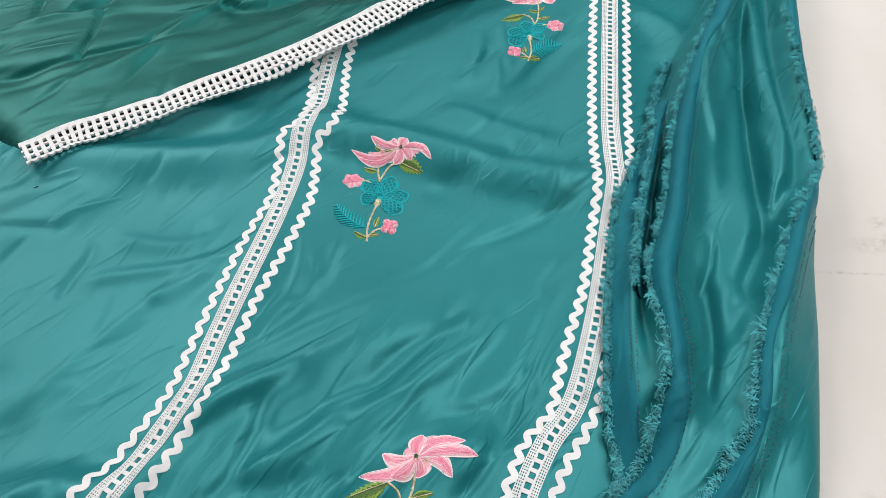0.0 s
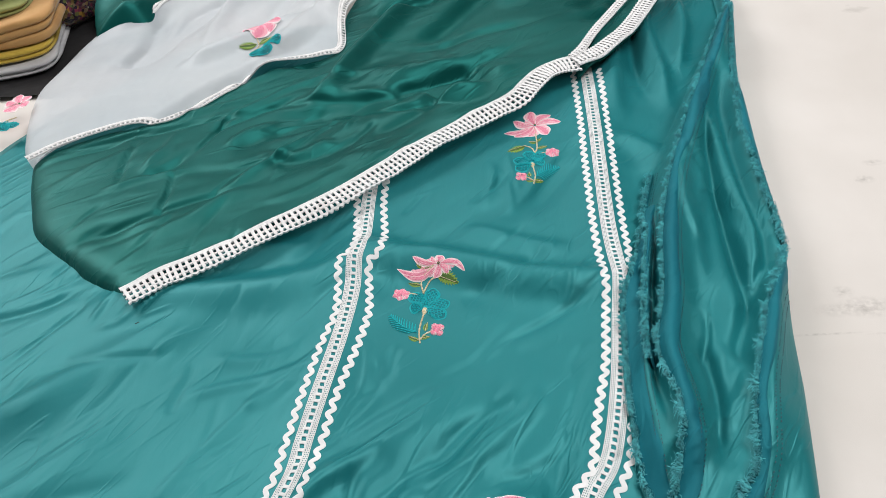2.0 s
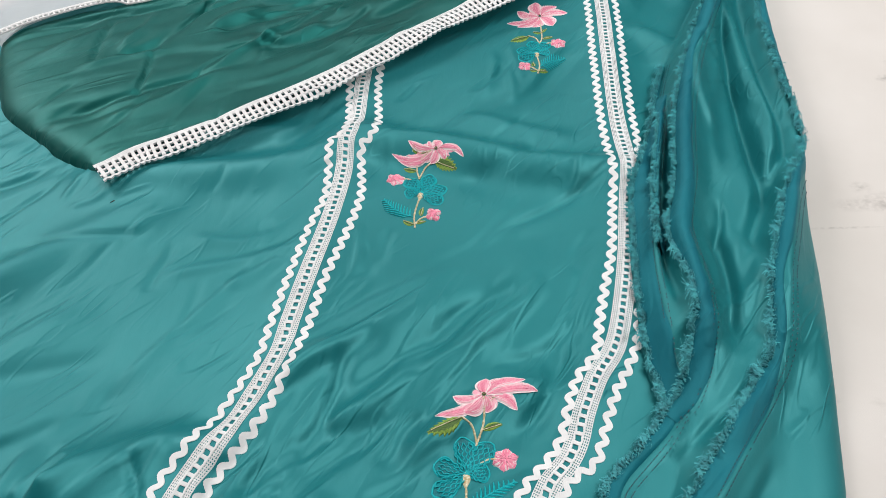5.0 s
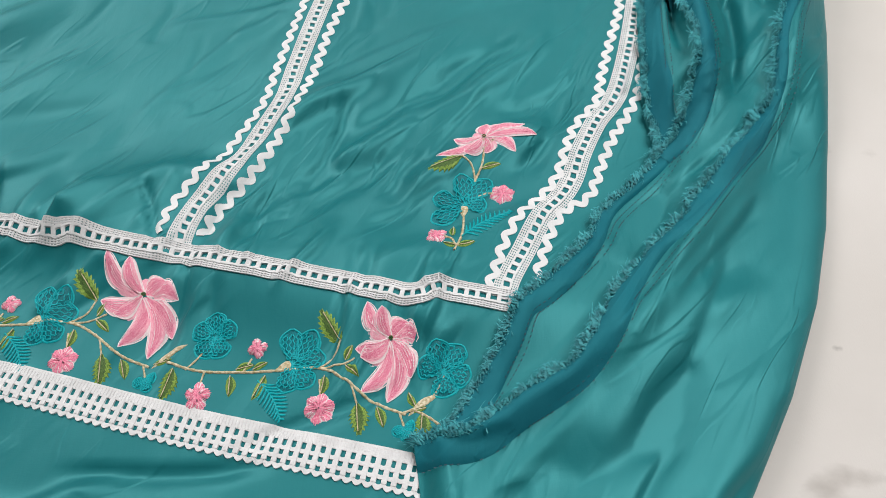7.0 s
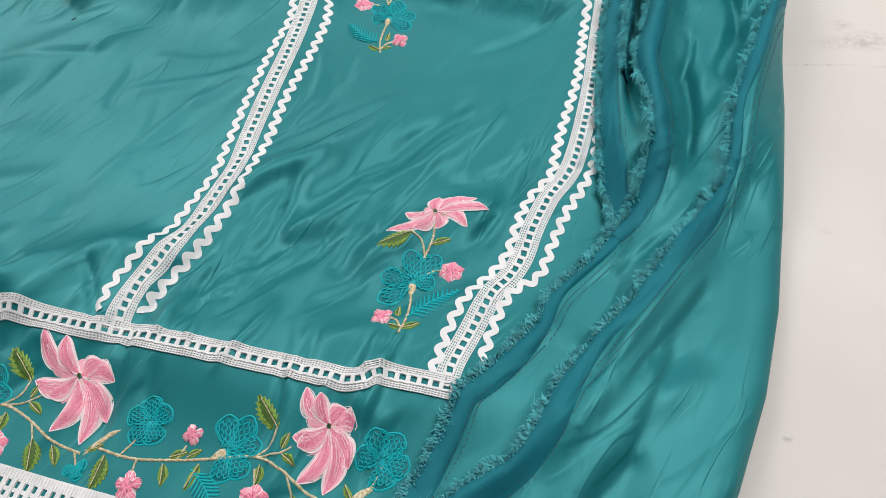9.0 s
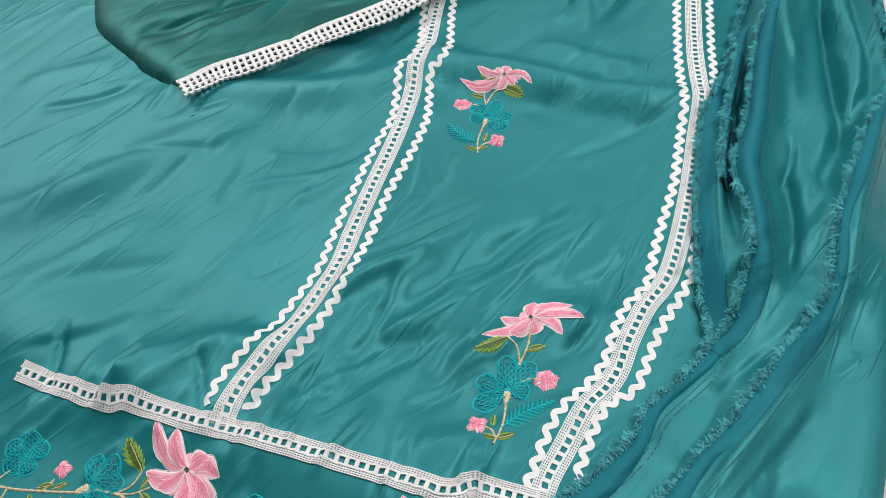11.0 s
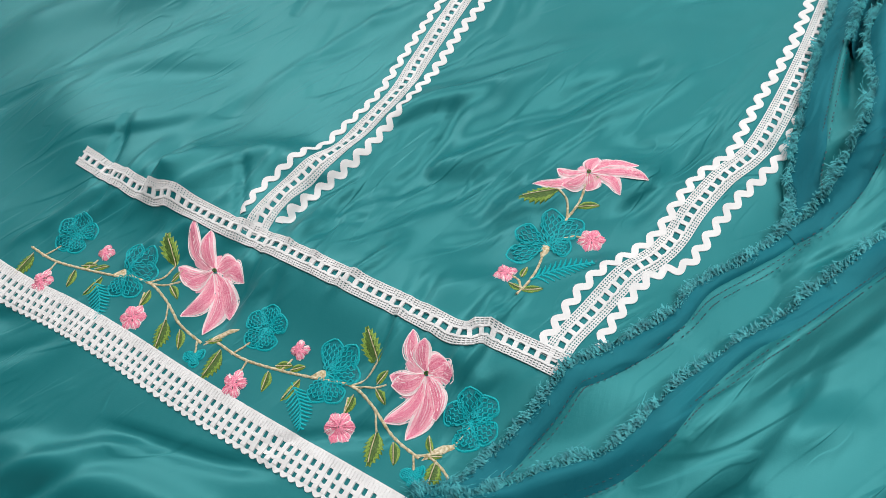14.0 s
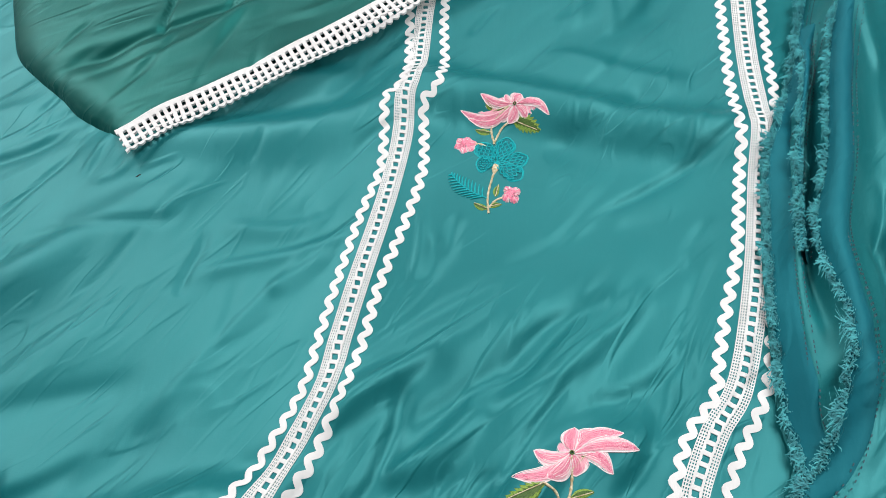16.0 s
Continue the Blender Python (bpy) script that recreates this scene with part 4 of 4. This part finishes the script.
motif((-0.107, 0.475), 1, 1.0, 1.0, 0.0, (-0.083, 0.587), [(-0.135, 0.588), (-0.128, 0.581), (-0.115, 0.600), (-0.092, 0.597), (-0.077, 0.596), (-0.057, 0.583), (-0.051, 0.574), (-0.072, 0.574), (-0.089, 0.572), (-0.104, 0.580)], 0.011)
motif((-0.069, 0.134), -1, 1.0, 1.0, 0.26, (-0.044, 0.255), [(-0.087, 0.240), (-0.071, 0.259), (-0.041, 0.276), (-0.023, 0.273), (-0.007, 0.270), (0.003, 0.258), (-0.016, 0.242), (-0.042, 0.240), (-0.062, 0.237)], 0.015, 0.064)
motif((0.053, 0.750), -1, 0.95, 0.86, 0.16, (0.069, 0.887), [(0.021, 0.871), (0.038, 0.902), (0.067, 0.925), (0.096, 0.913), (0.109, 0.891), (0.085, 0.861), (0.053, 0.859), (0.035, 0.860)], 0.020)


def vine(c, sx, sy, heart, tips):
    """One repeat of the flowering vine along the hem."""
    def at(x, y):
        return (c[0] + x * sx, c[1] + y * sy)

    g = Geo()
    for pts in ([(-0.184, -0.015), (-0.156, -0.022), (-0.122, -0.023), (-0.088, -0.022), (-0.057, -0.021), (-0.035, -0.031), (-0.010, -0.049), (0.015, -0.059)],
                [(-0.168, -0.021), (-0.158, -0.010), (-0.150, 0.001)], [(-0.120, -0.023), (-0.114, -0.012)], [(-0.152, -0.023), (-0.154, -0.034)], [(-0.057, -0.021), (-0.045, -0.013), (-0.040, -0.001)],
                [(-0.057, -0.021), (-0.042, -0.020), (-0.028, -0.014)], [(-0.056, -0.030), (-0.054, -0.044)], [(-0.030, -0.034), (-0.025, -0.048)], [(0.010, -0.058), (0.014, -0.068)]):
        stem(g, rest, [at(*p) for p in pts], 0.0011 if len(pts) > 5 else 0.0008)
    petal(g, rest, at(0.017, -0.060), at(0.042, -0.041), 0.006, 0.05, 0.5, 0, (0, 0, 0))
    petal(g, rest, at(-0.093, -0.021), at(-0.078, -0.017), 0.009, 0, 0.6, 0, (0, 0, 0))
    v = g.make("embroidered_vine", GOLD, kurta, "vine of pink and turquoise flowers embroidered along the hem")
    lotus(rest, heart, tips, v, 0.0200)
    o = at(-0.148, 0.006)
    lobes(rest, o, [at(-0.166, 0.014), at(-0.150, 0.026), at(-0.130, 0.014), at(-0.138, -0.010), at(-0.160, -0.010)], v, 0.0165)
    lobes(rest, at(-0.080, -0.018), [at(-0.082, 0.010), at(-0.062, 0.008), at(-0.053, -0.012), at(-0.062, -0.035), at(-0.084, -0.040)], v, 0.0175)
    lobes(rest, at(0.014, -0.068), [at(0.006, -0.074), at(0.018, -0.079), at(0.022, -0.068)], v, 0.008, "turquoise_bud")
    blossom(rest, at(-0.110, -0.004), 0.0075, v, 1.0, 4)
    blossom(rest, at(-0.154, -0.043), 0.0095, v, 1.25, 5)
    blossom(rest, at(-0.054, -0.053), 0.0115, v)
    fern(rest, at(-0.107, -0.030), at(-0.084, -0.062), 0.017, v)
    leaf(rest, at(-0.040, -0.001), at(-0.058, 0.024), 0.012, v)
    leaf(rest, at(-0.025, -0.048), at(-0.021, -0.074), 0.012, v)
    leaf(rest, at(-0.178, -0.020), at(-0.184, -0.046), 0.011, v)
    for a, b, w in (((-0.130, -0.026), (-0.129, -0.043), 0.007), ((-0.101, -0.026), (-0.110, -0.046), 0.007), ((-0.126, -0.021), (-0.111, -0.017), 0.006), ((-0.052, -0.027), (-0.054, -0.043), 0.007),
                    ((-0.036, -0.019), (-0.024, -0.029), 0.006), ((-0.036, -0.016), (-0.030, -0.003), 0.005), ((-0.008, -0.053), (-0.002, -0.069), 0.007), ((0.018, -0.057), (0.032, -0.053), 0.005),
                    ((-0.112, -0.021), (-0.100, -0.015), 0.005)):
        leaf(rest, at(*a), at(*b), w, v, False)
    return v


vine((-0.319, 0.099), 1.0, 1.0, (-0.318, 0.099), [(-0.354, 0.137), (-0.355, 0.097), (-0.342, 0.085), (-0.331, 0.056), (-0.307, 0.047), (-0.292, 0.065), (-0.291, 0.096), (-0.302, 0.110), (-0.334, 0.130)])
vine((-0.119, 0.058), 0.93, 0.98, (-0.118, 0.058), [(-0.137, 0.086), (-0.145, 0.051), (-0.140, 0.043), (-0.139, 0.018), (-0.119, 0.010), (-0.102, 0.028), (-0.097, 0.057), (-0.105, 0.069), (-0.125, 0.080)])
g = Geo()
stem(g, rest, [(-0.108, 0.001), (-0.092, 0.008), (-0.082, 0.020), (-0.077, 0.030)])
stem(g, rest, [(-0.100, 0.004), (-0.088, -0.002), (-0.076, -0.012)])
tail = g.make("embroidered_vine", GOLD, kurta, "end of the embroidered vine beside the seam")
lobes(rest, (-0.078, 0.033), [(-0.097, 0.038), (-0.085, 0.055), (-0.064, 0.052), (-0.058, 0.028), (-0.078, 0.013)], tail, 0.019)
leaf(rest, (-0.093, 0.002), (-0.094, -0.020), 0.010, tail)
leaf(rest, (-0.098, 0.006), (-0.104, 0.018), 0.005, tail, False)

# flower on the sheer panel
g = Geo()
stem(g, white_rim, [(-0.405, 1.135), (-0.395, 1.15), (-0.400, 1.175)])
d = g.make("embroidered_sprig", GOLD, dupatta, "pink and turquoise sprig on the sheer panel")
lotus(white_rim, (-0.400, 1.215), [(-0.455, 1.212), (-0.440, 1.240), (-0.415, 1.255), (-0.388, 1.262), (-0.370, 1.248), (-0.362, 1.225), (-0.378, 1.190), (-0.402, 1.172), (-0.425, 1.190)], d, 0.036)
lobes(white_rim, (-0.388, 1.140), [(-0.352, 1.152), (-0.372, 1.116), (-0.398, 1.118)], d, 0.030)
leaf(white_rim, (-0.400, 1.160), (-0.428, 1.150), 0.012, d)
leaf(white_rim, (-0.395, 1.160), (-0.370, 1.178), 0.009, d, False)
g = Geo()
stem(g, white_rim, [(-0.780, 0.965), (-0.767, 0.975)])
d = g.make("embroidered_sprig", GOLD, dupatta, "pink and turquoise sprig by the panel's edge")
lobes(white_rim, (-0.770, 0.960), [(-0.787, 0.950), (-0.777, 0.938), (-0.760, 0.947)], d, 0.018)
lotus(white_rim, (-0.777, 1.015), [(-0.797, 0.995), (-0.802, 1.025), (-0.787, 1.045), (-0.767, 1.040), (-0.764, 1.010)], d, 0.02)

# ---- folded cloths and packets beyond ----
def folded(name, x, y, z, w, d, h, turn, colours, label, layers=3, parent=None):
    """A folded piece of cloth: rounded slab of stacked layers."""
    mat = relief(vary(material(name + "_cloth", colours[0], 0.75, 0.3), colours[0], colours[1], 14), [(700, (1, 0.3, 1), 0, 0.2, 0.0006), (18, (1, 1, 1), 0, 0.3, 0.008)])[0]
    g = Geo()
    a = np.linspace(0, 2 * np.pi, 72)
    ex = 0.22
    cx, cy = np.sign(np.cos(a)) * np.abs(np.cos(a)) ** ex, np.sign(np.sin(a)) * np.abs(np.sin(a)) ** ex
    prof = []
    for k in range(layers):
        for u in np.linspace(-1, 1, 7):
            prof.append((1 - 0.035 * (1 - math.sqrt(1 - 0.98 * u * u)), (k + 0.5 + 0.5 * u) / layers))
    prof += [(0.7, 1.01), (0.3, 1.03), (0.0, 1.035)]
    pts = np.array([[(w / 2 * s * i, d / 2 * s * j, h * t) for i, j in zip(cx, cy)] for s, t in prof])
    pts[..., 0] += 0.006 * vnoise(pts[..., 1] * 14, pts[..., 2] * 60, 61)
    pts[..., 2] += 0.006 * vnoise(pts[..., 0] * 9, pts[..., 1] * 9, int(x * 100)) * (pts[..., 2] > 0.2 * h)
    g.grid(pts)
    ob = g.make(name, mat)
    ob.matrix_world = pose(x, y, z, 0, 0, turn)
    return tagged(ob, label, "folded fabric", "folded fabrics in the pile")


BLACK = relief(vary(material("black_cloth", (0.005, 0.005, 0.006), 0.95, 0.0), (0.003, 0.003, 0.004), (0.007, 0.006, 0.007), 10), [(20, (1, 1, 1), 0, 0.4, 0.01)])[0]
g = Geo()
xs, ys = np.linspace(-2.2, -0.50, 70), np.linspace(1.10, 3.0, 70)
X, Y = np.meshgrid(xs, ys)
X = X - 0.18 * np.clip((1.25 - Y) / 0.25, 0, 1) * (X + 2.2) / 1.7
g.grid(np.dstack([X, Y, 0.003 + 0.004 * (1 + vnoise(X * 5, Y * 5, 71))]))
tagged(g.make("black_cloth", BLACK), "black cloth spread under the piles of fabric", "cloth")

folded("folded_fabric", -1.06, 1.29, 0.008, 0.50, 0.34, 0.022, 12, [(0.42, 0.42, 0.44), (0.55, 0.55, 0.56)], "white folded fabric at the bottom of the pile", 2)
folded("folded_fabric", -1.06, 1.29, 0.031, 0.49, 0.32, 0.022, 14, [(0.50, 0.33, 0.03), (0.62, 0.44, 0.06)], "yellow folded fabric in the pile", 2)
folded("folded_fabric", -1.05, 1.30, 0.054, 0.50, 0.30, 0.045, 11, [(0.44, 0.22, 0.06), (0.55, 0.31, 0.11)], "orange tan folded fabric in the pile", 3)
folded("folded_fabric", -1.08, 1.32, 0.100, 0.48, 0.30, 0.020, 12, [(0.16, 0.20, 0.06), (0.30, 0.32, 0.10)], "olive green folded fabric in the pile", 2)
folded("folded_fabric", -1.09, 1.33, 0.121, 0.47, 0.28, 0.045, 15, [(0.26, 0.50, 0.20), (0.36, 0.60, 0.28)], "light green folded fabric on top of the pile", 3)
folded("folded_fabric", -1.16, 1.46, 0.121, 0.40, 0.20, 0.070, 12, [(0.55, 0.50, 0.42), (0.68, 0.62, 0.54)], "cream folded fabric on the pile", 2)

floral = material("floral_print", (0.2, 0.1, 0.1), 0.5)
m, nodes, links, b = floral
vor, ramp, co = nodes.new("ShaderNodeTexVoronoi"), nodes.new("ShaderNodeValToRGB"), nodes.new("ShaderNodeTexCoord")
vor.inputs["Scale"].default_value = 150
links.new(co.outputs["Object"], vor.inputs["Vector"])
links.new(vor.outputs["Color"], ramp.inputs[0])
els = ramp.color_ramp.elements
els[0].color, els[0].position, els[1].color, els[1].position = (0.015, 0.010, 0.018, 1), 0.25, (0.45, 0.40, 0.34, 1), 0.9
for pos, col in ((0.4, (0.06, 0.02, 0.07, 1)), (0.5, (0.34, 0.04, 0.10, 1)), (0.6, (0.14, 0.20, 0.05, 1)), (0.7, (0.50, 0.26, 0.04, 1))):
    els.new(pos).color = col
links.new(ramp.outputs[0], b.inputs["Base Color"])
FLORAL = m
plastic = material("clear_plastic", (0.10, 0.10, 0.10), 0.06)
plastic[3].inputs["Alpha"].default_value = 0.42
plastic[3].inputs["Specular IOR Level"].default_value = 0.9
PLASTIC = relief(plastic, [(60, (1, 1, 1), 0, 1.0, 0.03), (25, (1, 1, 1), 0, 0.8, 0.03)])[0]
ORANGE = relief(vary(material("orange_red_fabric", (0.5, 0.08, 0.02), 0.5, 0.2), (0.42, 0.05, 0.015), (0.62, 0.14, 0.03), 25), [(60, (1, 1, 1), 0, 0.4, 0.004)])[0]


def crumple(w, d, h, seed, amount):
    a = np.linspace(0, 2 * np.pi, 49)
    v = np.linspace(-np.pi / 2, np.pi / 2, 17)
    e = lambda c, p: np.sign(c) * np.abs(c) ** p
    pts = np.array([[(w / 2 * e(math.cos(t), 0.5) * e(math.cos(s), 0.4), d / 2 * e(math.cos(t), 0.5) * e(math.sin(s), 0.4), h / 2 * (1 + e(math.sin(t), 0.6))) for s in a] for t in v])
    k = 0.5 + amount * vnoise(pts[..., 0] * 40 + pts[..., 2] * 30, pts[..., 1] * 40 + seed, seed) - 0.5
    k[:, -1] = k[:, 0]
    return pts * (1 + k[..., None] * np.array([1, 1, 0.6]))


def packet(x, y, z, w, d, h, turn, tilt, seed, inner, label):
    g = Geo()
    g.grid(crumple(w, d, h, seed, 0.05))
    ob = g.make("fabric_packet", inner)
    g = Geo()
    g.grid(crumple(w + 0.016, d + 0.016, h + 0.012, seed + 3, 0.16) - np.array([0, 0, 0.002]))
    g.make("plastic_wrap", PLASTIC, ob, "crinkled clear plastic wrap")
    ob.matrix_world = pose(x, y, z, tilt, 0, turn)
    tagged(ob, label, "fabric packet", "wrapped fabric packets")


packet(-0.86, 1.52, 0.008, 0.26, 0.20, 0.07, 35, 0, 1, FLORAL, "floral fabric in a crinkled clear plastic packet")
packet(-0.82, 1.43, 0.008, 0.20, 0.14, 0.10, 50, 0, 5, FLORAL, "floral fabric in a shiny clear plastic packet")
packet(-0.95, 1.68, 0.008, 0.30, 0.22, 0.12, 25, 0, 9, FLORAL, "floral fabric in a bulky clear plastic packet")
packet(-0.74, 1.70, 0.008, 0.26, 0.08, 0.06, 48, 0, 13, ORANGE, "orange red fabric rolled in clear plastic")
packet(-0.68, 1.64, 0.008, 0.24, 0.06, 0.05, 48, 0, 17, ORANGE, "orange fabric roll beside the packets")
packet(-0.80, 1.84, 0.008, 0.34, 0.20, 0.10, 40, 0, 21, FLORAL, "dark floral fabric in plastic behind the others")


def heap(name, x, y, w, d, h, colours, label, seed, rough=0.6):
    mat = relief(vary(material(name, colours[0], rough, 0.4), colours[0], colours[1], 30), [(500, (1, 1, 1), 0, 0.4, 0.002), (40, (1, 1, 1), 0, 0.5, 0.01)])[0]
    g = Geo()
    r, a = np.linspace(0, 1, 24)[:, None], np.linspace(0, 2 * np.pi, 61)[None]
    rad = r * (1 + 0.18 * vnoise(np.cos(a) * 2 + seed, np.sin(a) * 2, seed))
    X, Y = x + w / 2 * rad * np.cos(a), y + d / 2 * rad * np.sin(a)
    Z = h * np.sqrt(np.clip(1 - r**2, 0, 1)) * (1 + 0.4 * vnoise(X * 22, Y * 22, seed)) + 0.001 + 0 * a
    g.grid(np.dstack([X, Y, Z]))
    return tagged(g.make(name, mat), label, "fabric")


heap("red_fabric", 0.82, 1.59, 0.26, 0.28, 0.04, [(0.32, 0.02, 0.012), (0.55, 0.07, 0.02)], "crumpled red orange fabric lying on the cream sheet", 3)
heap("magenta_fabric", 0.878, 1.06, 0.25, 0.19, 0.02, [(0.16, 0.004, 0.05), (0.26, 0.01, 0.09)], "magenta fabric end lying on the cream sheet", 7)
heap("sequined_fabric", 0.28, 1.60, 0.20, 0.34, 0.04, [(0.004, 0.003, 0.014), (0.03, 0.025, 0.05)], "dark navy fabric with silvery sequins beyond the stole", 11, 0.25)

# ---- lint ----
LINT = material("dark_lint", (0.01, 0.015, 0.015), 0.9)[0]
g = Geo()
lx = np.linspace(-0.0028, 0.0028, 7)
px, py = -0.449 + lx, 0.526 + 0.0010 * np.sin(lx * 900)
g.tube(np.column_stack([px, py, rest(px, py) + 0.0008]), 0.0009 * np.sqrt(np.clip(1 - (lx / 0.003) ** 2, 0.05, 1)), 6)
tagged(g.make("lint", LINT), "tiny dark speck of lint on the teal silk", "lint")
g = Geo()
a = np.linspace(0, 5.2, 40)
px, py = -0.205 + 0.012 * np.cos(a) + 0.004 * a, 0.742 + 0.007 * np.sin(a)
g.tube(np.column_stack([px, py, np.maximum(rim(px, py), rest(px, py)) + 0.0030]), 0.00022, 4)
tagged(g.make("loose_thread", LACE), "fine loose white thread curled over the crochet hem", "thread")
